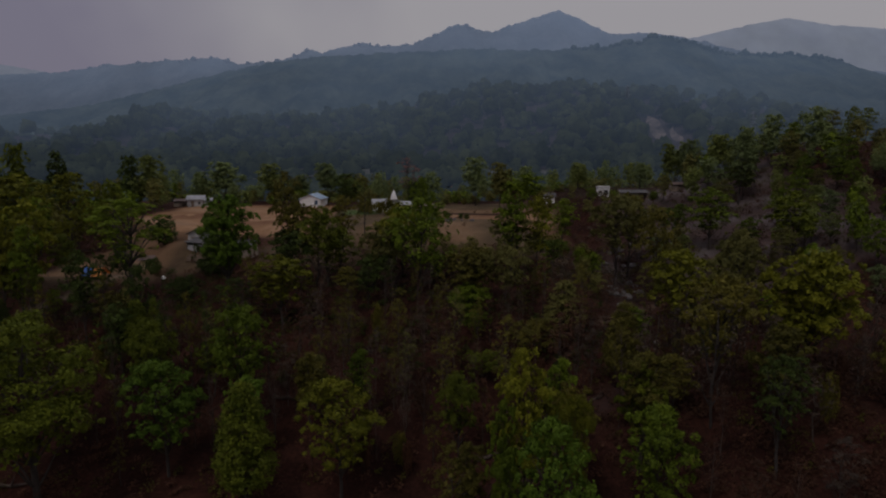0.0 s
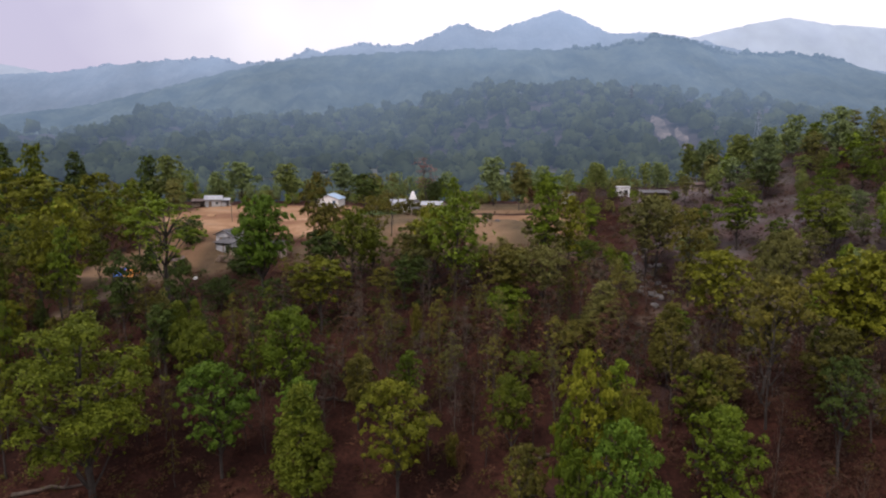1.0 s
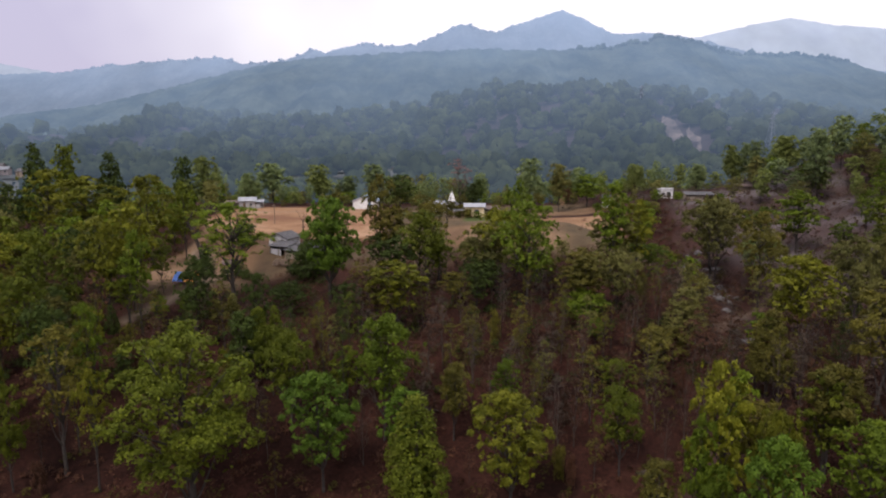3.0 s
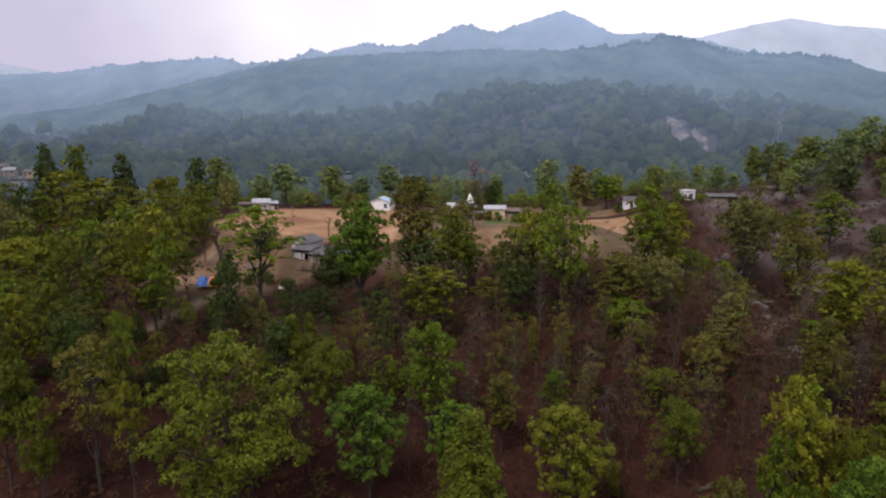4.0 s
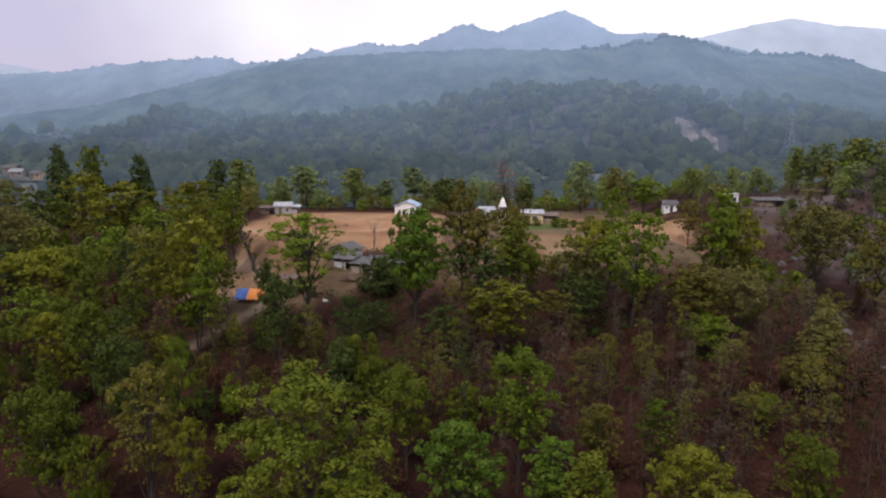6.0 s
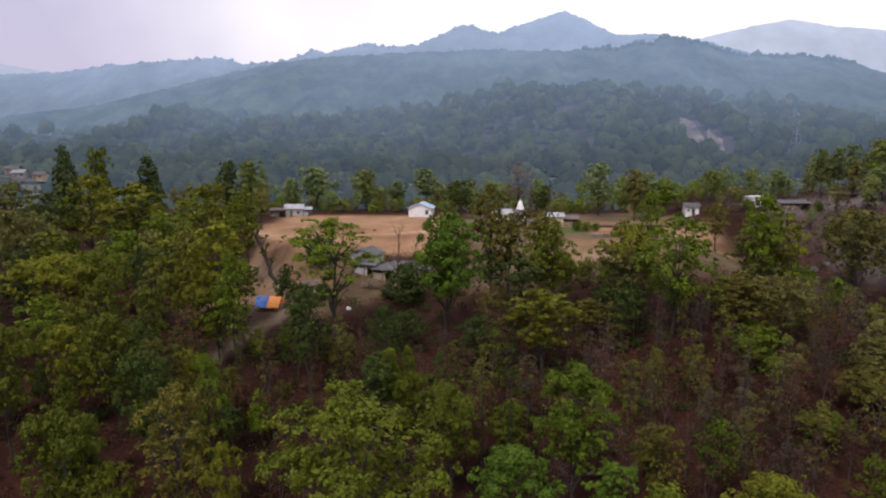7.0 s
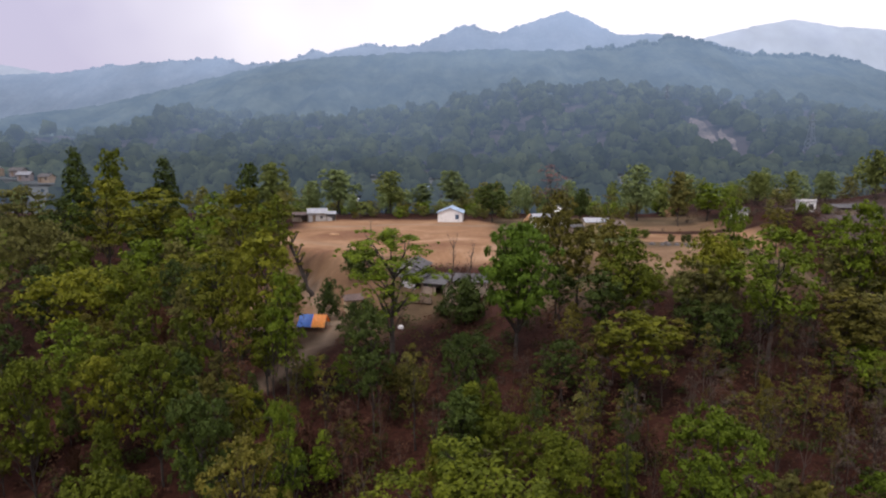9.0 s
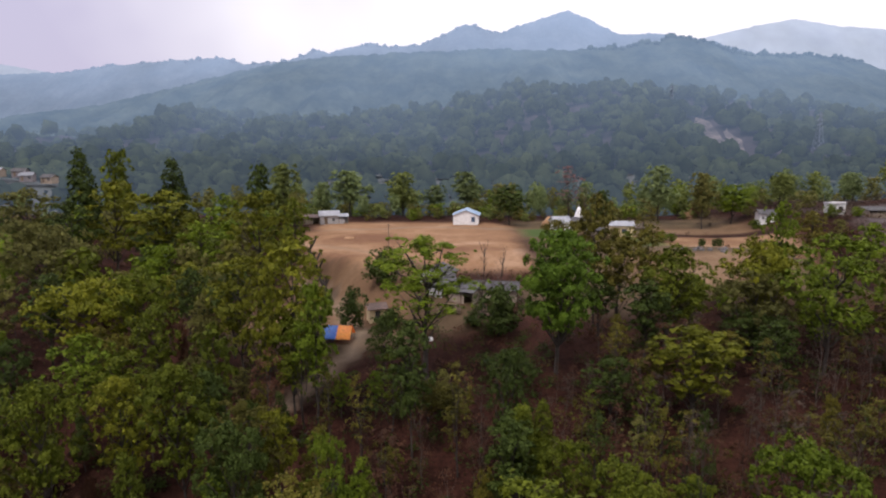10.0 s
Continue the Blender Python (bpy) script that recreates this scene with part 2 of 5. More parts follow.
def build_ground():
    xs = sorted(set([-5000, -3000, -1500, -800, -500, -360, -280] + [-230 + 2.0 * i for i in range(206)] + [200, 240, 300, 400, 600, 1000, 1800, 3000, 5000]))
    ys = sorted(set([-3000, -1200, -400, -150, -60, 0, 20, 35] + [45 + 1.6 * i for i in range(131)] + [258, 264, 272, 280, 290, 300, 315, 335, 360, 400, 450, 520, 600, 800, 1300, 2000, 3000, 5000]))
    verts, faces, tags = [], [], []
    for y in ys:
        for x in xs:
            verts.append((x, y, lie(x, y)))
            f = in_field(x, y)
            terrace = smooth(-36, -30, x) * smooth(34, 26, x) * smooth(127, 134, y) * smooth(228, 220, y)
            yard = 0.8 * smooth(14, 6, math.hypot(x + 56, (y - 130) * 1.0))
            yard = max(yard, smooth(11, 6, math.hypot(x + 72, y - 118)) * 0.5, 0.8 * smooth(18, 11, math.hypot(x + 28, (y - 136) * 1.3)))
            yard = max(yard, 0.7 * smooth(-90, -84, x) * smooth(-54, -60, x) * smooth(112, 118, y) * smooth(168, 158, y))
            strip = smooth(-34, -31, x) * smooth(36, 28, x)
            bare = max(f, strip * smooth(157, 159, y) * smooth(186, 184, y) * smooth(-14, -8, x) * 0.85, strip * smooth(133, 136, y) * smooth(152, 149, y) * smooth(-22, -17, x) * smooth(12, 4, x) * 0.45, strip * smooth(190, 192, y) * smooth(210, 200, y) * 0.35)
            bare = max(bare, 0.42 * smooth(-90, -84, x) * smooth(-56, -62, x) * smooth(120, 130, y) * smooth(168, 158, y))
            edge = smooth(184, 186, y) * smooth(192, 190, y) * smooth(-2, 3, x)
            p = max(0.65 * smooth(1.7, 0.5, near_line(x, y, PATH)), 0.75 * f * smooth(2.2, 0.6, abs(y - 203 - 3 * math.sin(x * 0.09))) * smooth(-92, -80, x))
            p = max(p, 0.8 * smooth(1.9, 0.5, near_line(x, y, FOOTPATH)))
            p = max(p, 0.30 * smooth(1.3, 0.4, near_line(x, y, TRAIL)))
            p = max(p, 0.5 * f * smooth(1.6, 0.5, near_line(x, y, ((-90, 178), (-74, 168), (-60, 158)))))
            crop = smooth(-33, -31, x) * smooth(-18, -21, x) * smooth(186, 188, y) * smooth(204, 201, y)
            crop = max(crop, 0.9 * smooth(-14, -12, x) * smooth(0, -3, x) * smooth(168, 170, y) * smooth(181, 179, y))
            r = smooth(3.4, 0.8, near_line(x, y, TRACK) + 3.0 * noise.noise((x * 0.2, y * 0.2, 9.0))) * (0.08 + 0.45 * smooth(130, 136, y) * smooth(152, 146, y) + 0.06 * smooth(84, 88, y) * smooth(104, 98, y))
            r = max(r, smooth(44, 56, x) * smooth(108, 88, x) * smooth(108, 124, y) * smooth(212, 198, y) * (0.22 + 0.40 * smooth(-0.1, 0.35, noise.noise((x * 0.11, y * 0.11, 4.0)))))
            r = max(r, 0.8 * smooth(60, 25, math.hypot(x + 258, y - 331)))
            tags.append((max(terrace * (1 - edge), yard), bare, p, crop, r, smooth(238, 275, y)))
    n = len(xs)
    for j in range(len(ys) - 1):
        for i in range(n - 1):
            faces.append((j * n + i, j * n + i + 1, j * n + n + i + 1, j * n + n + i))
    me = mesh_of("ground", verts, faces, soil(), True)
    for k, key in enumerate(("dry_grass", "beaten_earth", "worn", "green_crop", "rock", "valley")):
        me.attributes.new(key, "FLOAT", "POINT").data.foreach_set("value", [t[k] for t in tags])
    return tagged(new("ground", me), "brown leaf-littered hillside with a bare earth terrace", "ground", kind="structure")


build_ground()


# ---- hills ----
def slope_point(x, v, crest, y, foot, base, spur, teeth, seed):
    """A point of a range: x along it, v from the crest (0) down to the foot (1), or to the back (below 0)."""
    top = float(np.interp(x, [c[0] for c in crest], [c[1] for c in crest]))
    rough = teeth * (noise.fractal((x / (teeth * 9), seed, 0), 0.6, 2.2, 5) + 0.5 * noise.noise((x / (teeth * 2.2), seed, 2)))
    if v < 0:
        return (x, y - v * foot * 0.7, top + rough + (top - base) * 0.5 * v)
    run = noise.fractal((x / (spur * 3.0) + v * 0.5, v * 1.2, seed), 0.7, 2.1, 6)
    z = base + (top - base) * (1 - v) ** 1.15 + spur * run * math.sin(math.pi * min(1, v * 1.1)) * 0.8
    z += rough * (1 - v) + teeth * 0.6 * noise.noise((x / (teeth * 2.0), v * 40, seed))
    return (x, y - v * foot + spur * 1.2 * run * v, z)


def hills(name, label, mat, across, down, **form):
    """A wooded range: a crest line, spurs and gullies running down its face, a plain back."""
    x0, x1 = form["crest"][0][0], form["crest"][-1][0]
    steps = [-1, -0.75, -0.5, -0.25] + [j / down for j in range(down + 1)]
    verts = [slope_point(x0 + (x1 - x0) * i / across, v, **form) for v in steps for i in range(across + 1)]
    n, faces = across + 1, []
    for j in range(len(steps) - 1):
        for i in range(across):
            faces.append((j * n + i, j * n + n + i, j * n + n + i + 1, j * n + i + 1))
    return tagged(new(name, mesh_of(name, verts, faces, mat, True)), label, "hills", kind="structure")


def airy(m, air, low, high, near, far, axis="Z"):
    """Far hills' haze painted as emission, thicker with height or distance, in broad drifts."""
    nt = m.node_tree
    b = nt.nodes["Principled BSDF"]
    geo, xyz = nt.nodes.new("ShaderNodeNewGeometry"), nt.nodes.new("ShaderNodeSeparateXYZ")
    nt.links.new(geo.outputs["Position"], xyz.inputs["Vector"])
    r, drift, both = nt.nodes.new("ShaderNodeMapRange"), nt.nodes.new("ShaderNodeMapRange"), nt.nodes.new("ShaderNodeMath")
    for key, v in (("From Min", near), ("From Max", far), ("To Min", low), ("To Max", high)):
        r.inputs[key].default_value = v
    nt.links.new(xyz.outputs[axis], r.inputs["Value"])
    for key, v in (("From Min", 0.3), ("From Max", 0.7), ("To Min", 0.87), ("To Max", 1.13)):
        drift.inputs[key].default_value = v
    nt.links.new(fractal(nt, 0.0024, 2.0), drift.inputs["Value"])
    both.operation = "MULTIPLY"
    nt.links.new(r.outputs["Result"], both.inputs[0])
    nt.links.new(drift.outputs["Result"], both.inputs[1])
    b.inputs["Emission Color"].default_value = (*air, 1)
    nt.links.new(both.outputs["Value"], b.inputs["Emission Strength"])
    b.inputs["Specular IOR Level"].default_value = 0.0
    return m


# far surfaces with the haze put into their emission colour
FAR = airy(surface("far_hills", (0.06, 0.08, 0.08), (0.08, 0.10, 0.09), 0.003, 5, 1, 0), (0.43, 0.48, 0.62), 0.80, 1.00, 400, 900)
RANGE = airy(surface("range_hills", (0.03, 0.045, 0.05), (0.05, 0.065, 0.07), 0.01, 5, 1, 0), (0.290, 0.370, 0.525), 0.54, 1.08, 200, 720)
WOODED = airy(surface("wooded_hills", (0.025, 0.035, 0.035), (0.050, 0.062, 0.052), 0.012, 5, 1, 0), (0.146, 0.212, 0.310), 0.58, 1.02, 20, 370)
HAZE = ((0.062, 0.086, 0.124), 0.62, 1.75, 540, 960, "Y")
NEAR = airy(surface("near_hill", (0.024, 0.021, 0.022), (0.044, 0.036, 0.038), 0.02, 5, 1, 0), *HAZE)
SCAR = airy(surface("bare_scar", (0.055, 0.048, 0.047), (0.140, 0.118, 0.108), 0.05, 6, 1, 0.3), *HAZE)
# haze put into the pylons' base colour, bluer and paler than bare steel
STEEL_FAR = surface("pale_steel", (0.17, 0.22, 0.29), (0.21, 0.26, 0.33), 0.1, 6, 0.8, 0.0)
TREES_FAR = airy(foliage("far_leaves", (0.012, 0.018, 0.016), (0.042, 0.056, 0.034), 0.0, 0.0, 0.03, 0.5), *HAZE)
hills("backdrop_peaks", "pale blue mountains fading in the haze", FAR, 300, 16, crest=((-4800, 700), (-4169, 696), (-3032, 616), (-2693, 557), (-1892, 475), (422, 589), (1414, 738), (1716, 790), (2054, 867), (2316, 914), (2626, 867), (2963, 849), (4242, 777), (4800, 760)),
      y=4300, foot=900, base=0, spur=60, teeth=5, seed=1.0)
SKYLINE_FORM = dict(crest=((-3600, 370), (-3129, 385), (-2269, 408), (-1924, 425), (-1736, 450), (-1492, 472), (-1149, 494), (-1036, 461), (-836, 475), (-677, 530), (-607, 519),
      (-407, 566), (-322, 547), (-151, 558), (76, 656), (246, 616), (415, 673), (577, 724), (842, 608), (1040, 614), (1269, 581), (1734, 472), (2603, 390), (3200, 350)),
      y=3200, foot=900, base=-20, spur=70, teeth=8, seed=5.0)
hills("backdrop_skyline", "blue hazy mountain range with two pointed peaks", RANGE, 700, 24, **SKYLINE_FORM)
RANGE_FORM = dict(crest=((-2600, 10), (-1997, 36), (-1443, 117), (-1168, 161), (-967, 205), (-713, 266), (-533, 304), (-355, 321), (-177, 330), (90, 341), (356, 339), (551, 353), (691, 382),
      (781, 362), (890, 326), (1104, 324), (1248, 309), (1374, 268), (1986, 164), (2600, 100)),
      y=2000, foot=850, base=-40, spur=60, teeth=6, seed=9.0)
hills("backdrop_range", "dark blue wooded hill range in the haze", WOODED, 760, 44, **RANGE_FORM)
HILL = dict(crest=[(x, z - 8) for x, z in ((-1400, -20), (-905, -3), (-725, 18), (-635, 26), (-545, 46), (-473, 67), (-410, 83), (-349, 76), (-191, 75), (-85, 89), (12, 111), (64, 123),
            (125, 119), (204, 125), (291, 117), (379, 111), (468, 102), (602, 81), (872, 38), (1400, -10))], y=980, foot=430, base=0, spur=24, teeth=3, seed=4.0)
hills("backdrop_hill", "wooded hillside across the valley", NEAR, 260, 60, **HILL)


# ---- trees ----
def tube(verts, faces, pts, radii, sides=5):
    base = len(verts)
    for k, (p, r) in enumerate(zip(pts, radii)):
        d = (pts[min(k + 1, len(pts) - 1)] - pts[max(k - 1, 0)]).normalized()
        a = d.orthogonal().normalized()
        b = d.cross(a)
        for s in range(sides):
            w = 2 * math.pi * s / sides
            verts.append(p + a * (r * math.cos(w)) + b * (r * math.sin(w)))
    for k in range(len(pts) - 1):
        for s in range(sides):
            n = (s + 1) % sides
            faces.append((base + k * sides + s, base + k * sides + n, base + (k + 1) * sides + n, base + (k + 1) * sides + s))
    faces.append(tuple(base + (len(pts) - 1) * sides + s for s in range(sides)))


def bent(rng, a, b, steps, wild):
    pts = [a.lerp(b, k / steps) for k in range(steps + 1)]
    for k in range(1, steps + 1):
        pts[k] = pts[k] + Vector((rng.uniform(-wild, wild), rng.uniform(-wild, wild), rng.uniform(-wild, wild) * 0.5)) * (1 if k < steps else 0.4)
    return pts


def leaves(rng, centres, count, size, wild=0.55):
    """Small leaf sprays round the twig ends, thickest on the upper and outer side."""
    total = sum(r * r for c, r in centres)
    place, away = [], []
    for c, r in centres:
        n = max(3, int(count * r * r / total))
        d = rng.normal(size=(n, 3))
        d /= np.linalg.norm(d, axis=1)[:, None]
        d[:, 2] = np.where(d[:, 2] < -0.25, -d[:, 2] * 0.6, d[:, 2])
        place.append(np.array(c) + d * (r * (0.30 + 0.90 * rng.random(n) ** 0.70))[:, None] * np.array((1, 1, 0.78)))
        away.append(d)
    return blades(rng, np.concatenate(place), np.concatenate(away) * 0.7 + np.array((0, 0, 0.55)), size, wild)


def blades(rng, p, up, size, wild):
    """One small three-cornered leaf at each place, its face turned roughly along up."""
    n = len(p)
    up = up + rng.normal(size=(n, 3)) * wild
    up /= np.linalg.norm(up, axis=1)[:, None]
    a = np.cross(up, rng.normal(size=(n, 3)))
    a /= np.linalg.norm(a, axis=1)[:, None]
    b = np.cross(up, a)
    s = size * rng.uniform(0.6, 1.35, (n, 1))
    v = np.stack((p - a * s, p + a * s * 0.55 + b * s * 0.62 - up * s * 0.15, p + a * s * 0.55 - b * s * 0.62 + up * s * 0.1), 1).reshape(-1, 3)
    return v, np.arange(3 * n).reshape(-1, 3)


def tufted(rng, tufts, count, size):
    """Domed tufts of leaves: bright tops that face up and out, hollow and shaded below, with loose sprays at the rim."""
    total = sum(r * r for c, o, r in tufts)
    place, away = [], []
    for c, o, r in tufts:
        n = max(4, int(count * r * r / total))
        d = rng.normal(size=(n, 3))
        d /= np.linalg.norm(d, axis=1)[:, None]
        along = d @ o
        d = d - np.outer(np.where(along < -0.1, 2 * along, 0), o)
        reach = r * (0.58 + 0.48 * rng.random(n) ** 0.8) * np.where(rng.random(n) < 0.14, 1.40, 1.0)
        reach *= 1 + 0.22 * np.sin(d[:, 0] * 6 + c[0] * 5) * np.cos(d[:, 1] * 5 + c[1] * 4)
        place.append(c + d * reach[:, None] * np.array((1, 1, 0.95)))
        away.append(d * 0.85 + o * 0.25 + np.array((0, 0, 0.15)))
    return blades(rng, np.concatenate(place), np.concatenate(away), size, 0.45)


def grow(seed, height, width, crown, count, leaf, shape, clumps, stem=0.16, limbs=9, twigs=14, sides=6, lobed=0.30, tuft=0.085, heart=0.13, boughs=0):
    """Trunk and crown meshes of one tree. crown: the share of the height that bears leaves; shape: round, full, tall, cone, open or conifer."""
    rng = np.random.default_rng(seed)
    low, r = height * (1 - crown), width / 2
    tilt = rng.normal(size=2) * 0.09 * r

    def profile(f):
        if shape == "conifer":
            return r * (1.02 - f) ** 0.62
        if shape == "cone":
            return r * (1.0 - 0.86 * f ** 1.1) * min(1.0, 0.50 + 3 * f)
        if shape == "tall":
            return r * math.sin(math.pi * (0.16 + 0.74 * f)) ** 0.65
        if shape == "open":
            return r * (0.35 + 0.65 * math.sin(math.pi * (0.06 + 0.80 * f)))
        if shape == "full":
            return r * math.sin(math.pi * (0.14 + 0.74 * f)) ** 0.75
        return r * math.sin(math.pi * (0.17 + 0.70 * f)) ** 0.7

    # the big limbs, each ending in a rounded head of tufts with clefts between
    heads = []
    for k in range(limbs):
        f = 0.08 + 0.80 * (k + rng.uniform(-0.35, 0.35)) / max(1, limbs - 1)
        a = k * 2.4 + rng.uniform(-0.5, 0.5)
        heads.append((min(1, max(0, f)), a, rng.uniform(0.55, 1.2)))

    def swell(f, a):
        best = 0.0
        for hf, ha, hs in heads:
            da = abs((a - ha + math.pi) % (2 * math.pi) - math.pi) * max(0.25, profile(f) / r)
            best = max(best, hs * math.exp(-(da / 0.54) ** 2 - ((f - hf) * height * crown / (0.45 * width)) ** 2))
        return 1 - lobed + lobed * 1.25 * best

    def spot(f, a, q):
        w = profile(f) * swell(f, a) * q
        z = low + (height - low) * f
        if shape in ("round", "open"):
            z += 0.10 * w
        if shape == "conifer":
            z -= 0.22 * w
        return np.array((w * math.cos(a) + tilt[0] * f, w * math.sin(a) + tilt[1] * f, min(z, height * 0.985)))

    tufts, tries, layers = [], 0, []
    # layered boughs: flat domes of leaf set apart, dark gaps under and between them
    full = boughs and r * (1.55 / boughs ** 0.5)
    while len(layers) < boughs and tries < boughs * 40:
        tries += 1
        f, a = (0.93, rng.uniform(0, 6.28)) if not layers else (rng.random() ** 0.85 * 0.93, rng.uniform(0, 6.2832))
        size = full * rng.uniform(0.70, 1.30) * (0.72 + 0.28 * profile(f) / r)
        c = spot(f, a, 0.10 if not layers else max(0.15, 1.0 - size / max(0.1, profile(f))) * rng.uniform(0.85, 1.12))
        if any((c[0] - o[0]) ** 2 + (c[1] - o[1]) ** 2 + 2.6 * (c[2] - o[2]) ** 2 < (0.88 * (size + s)) ** 2 for o, s in layers):
            continue
        layers.append((c, size))
    area = sum(s * s for c, s in layers)
    for c, s in layers:
        for k in range(max(4, int(clumps * s * s / area))):
            d = rng.normal(size=3)
            d /= np.linalg.norm(d)
            d[2] = -0.5 * d[2] if d[2] < -0.12 else d[2]
            o = d + np.array((0, 0, 0.45))
            tufts.append((c + d * s * rng.uniform(0.62, 1.02) * np.array((1, 1, 0.60)), o / np.linalg.norm(o), s * rng.uniform(0.22, 0.42)))
    if layers:
        heads = []
    gap = width * tuft * (1.25 if shape == "open" else 1.10)
    while not boughs and len(tufts) < clumps and tries < clumps * 14:
        tries += 1
        f, a = rng.random() ** (1.4 if shape == "conifer" else 0.95), rng.uniform(0, 6.2832)
        outer = rng.random() < 0.80
        q = rng.uniform(0.84, 1.0) if outer else rng.uniform(0.30, 0.80)
        c = spot(f, a, q)
        size = width * tuft * rng.uniform(0.70, 1.35) * (1.5 - 0.8 * f if shape == "conifer" else 1.12 - 0.25 * f)
        if any((c[0] - o[0]) ** 2 + (c[1] - o[1]) ** 2 + 1.7 * (c[2] - o[2]) ** 2 < (gap * 0.5 + s * 0.5) ** 2 for o, d, s in tufts):
            continue
        o = np.array((math.cos(a) * (0.75 if f < 0.8 else 0.4), math.sin(a) * (0.75 if f < 0.8 else 0.4), 0.85 + 0.3 * rng.normal()))
        tufts.append((c, o / np.linalg.norm(o), size))
    for k in range(3):
        tufts.append((np.array((rng.uniform(-0.07, 0.07) * width + tilt[0], rng.uniform(-0.07, 0.07) * width + tilt[1], height - width * (0.05 + 0.06 * k))), np.array((0, 0, 1.0)), width * (0.05 + 0.03 * k)))
    # loose sprigs that break the outline
    for k in range(max(3, clumps // 6) if not boughs else clumps // 12):
        f, a = rng.uniform(0.02, 0.97), rng.uniform(0, 6.2832)
        o = np.array((math.cos(a), math.sin(a), 0.6))
        tufts.append((spot(f, a, rng.uniform(1.02, 1.20)), o / np.linalg.norm(o), width * tuft * rng.uniform(0.32, 0.55)))
    v, f = tufted(rng, tufts, int(count * (1 - heart)), leaf)
    # broad shaded leaves in the heart of the crown
    if heart:
        inner = [(spot(min(0.95, 0.05 + k / 9), rng.uniform(0, 6.28), 0.15) - np.array((0, 0, 0.04 * height)), max(0.3, profile(min(0.95, 0.05 + k / 9)) * 0.58)) for k in range(9)]
        v2, f2 = leaves(rng, inner, int(count * heart), leaf * 1.9, 0.9)
        v, f = np.concatenate((v, v2)), np.concatenate((f, f2 + len(v)))
    tv, tf = [], []
    lean = Vector((tilt[0] * 0.9, tilt[1] * 0.9, height * 0.92))
    spine = bent(rng, Vector((0, 0, -1.5)), lean, 7, height * 0.012)
    tube(tv, tf, spine, [stem * (1.25 - 1.1 * k / 7) for k in range(8)], sides)
    forks = []
    for c in [Vector(spot(hf, ha, 0.62)) for hf, ha, hs in heads] + [Vector(c) for c, size in layers[1:]]:
        k = min(5, max(1, int(7 * (c.z - 0.55 * math.hypot(c.x, c.y)) / height)))
        limb = bent(rng, spine[k], c, 3, 0.22)
        tube(tv, tf, limb, [stem * 0.46, stem * 0.36, stem * 0.26, stem * 0.14], max(3, sides - 2))
        forks += limb[2:]
    order = sorted(tufts, key=lambda c: -c[2])[:twigs]
    for c, o, size in order:
        c = Vector(c)
        near = min(forks + spine[3:], key=lambda p: (p - c).length)
        tube(tv, tf, [near, near.lerp(c, 0.55) + Vector((0, 0, -0.12)), c], [stem * 0.20, stem * 0.13, stem * 0.05], 3)
    return (tv, tf), (v, f)


SHAPES = {}


def shape_of(key, seed, **how):
    (tv, tf), (v, f) = grow(seed, **how)
    SHAPES.setdefault(key, []).append((mesh_of("trunk", tv, tf, BARK, True), mesh_of("crown", v.tolist(), f.tolist(), LEAF["fresh green"]), float(np.percentile(v[:, 2], 99.8)), 2 * float(np.percentile(np.hypot(v[:, 0], v[:, 1]), 96.5))))


# form, crown width, share of the height in leaf, tufts, clefts
for k, (form, width, crown, clumps, lobed) in enumerate((("round", 9.5, 0.62, 86, 0.52), ("tall", 7.5, 0.68, 92, 0.46), ("cone", 7.0, 0.78, 92, 0.34), ("open", 8.0, 0.64, 60, 0.52), ("round", 8.6, 0.66, 82, 0.55), ("tall", 6.6, 0.64, 82, 0.50), ("open", 7.2, 0.60, 54, 0.55), ("round", 9.0, 0.70, 90, 0.48))):
    layered = {"round": 21, "tall": 20, "open": 17}.get(form, 0)
    loose = dict(boughs=layered, lobed=0.12 if layered else lobed)
    shape_of("near " + form, 10 + k, height=14, width=width, crown=crown, count=9400, leaf=0.160, shape=form, clumps=int(clumps * 1.9), limbs=9, twigs=26, tuft=0.074, heart=0.05, **loose)
    shape_of("mid " + form, 30 + k, height=14, width=width, crown=crown, count=4200, leaf=0.203, shape=form, clumps=int(clumps * 1.5), limbs=8, twigs=6, sides=4, tuft=0.076, heart=0.06, **loose)
    shape_of("far " + form, 50 + k, height=14, width=width, crown=crown, count=1900, leaf=0.34, shape=form, clumps=int(clumps * 0.75), limbs=6, twigs=4, sides=4, lobed=lobed, tuft=0.088)
for k in range(2):
    shape_of("near wide", 110 + k, height=10, width=10.5, crown=0.66, count=9000, leaf=0.165, shape="round", clumps=190, limbs=10, twigs=26, lobed=0.12, tuft=0.070, heart=0.05, boughs=22)
    shape_of("mid wide", 115 + k, height=10, width=10.5, crown=0.66, count=4500, leaf=0.21, shape="open", clumps=150, limbs=9, twigs=8, sides=4, lobed=0.12, tuft=0.072, heart=0.06, boughs=20)
for k in range(2):
    shape_of("near fine", 120 + k, height=18, width=8, crown=0.62, count=9000, leaf=0.13, shape="open", clumps=150, stem=0.2, limbs=10, twigs=46, lobed=0.12, tuft=0.068, heart=0.03, boughs=24)
for k in range(3):
    shape_of("near wispy", 125 + k, height=12, width=4.6, crown=0.74, count=1500, leaf=0.12, shape="tall", clumps=70, stem=0.10, limbs=8, twigs=22, sides=4, lobed=0.12, heart=0.04, boughs=18)
shape_of("near giant", 100, height=20, width=15, crown=0.72, count=22000, leaf=0.180, shape="round", clumps=270, stem=0.3, limbs=12, twigs=60, sides=7, lobed=0.12, tuft=0.062, heart=0.05, boughs=26)
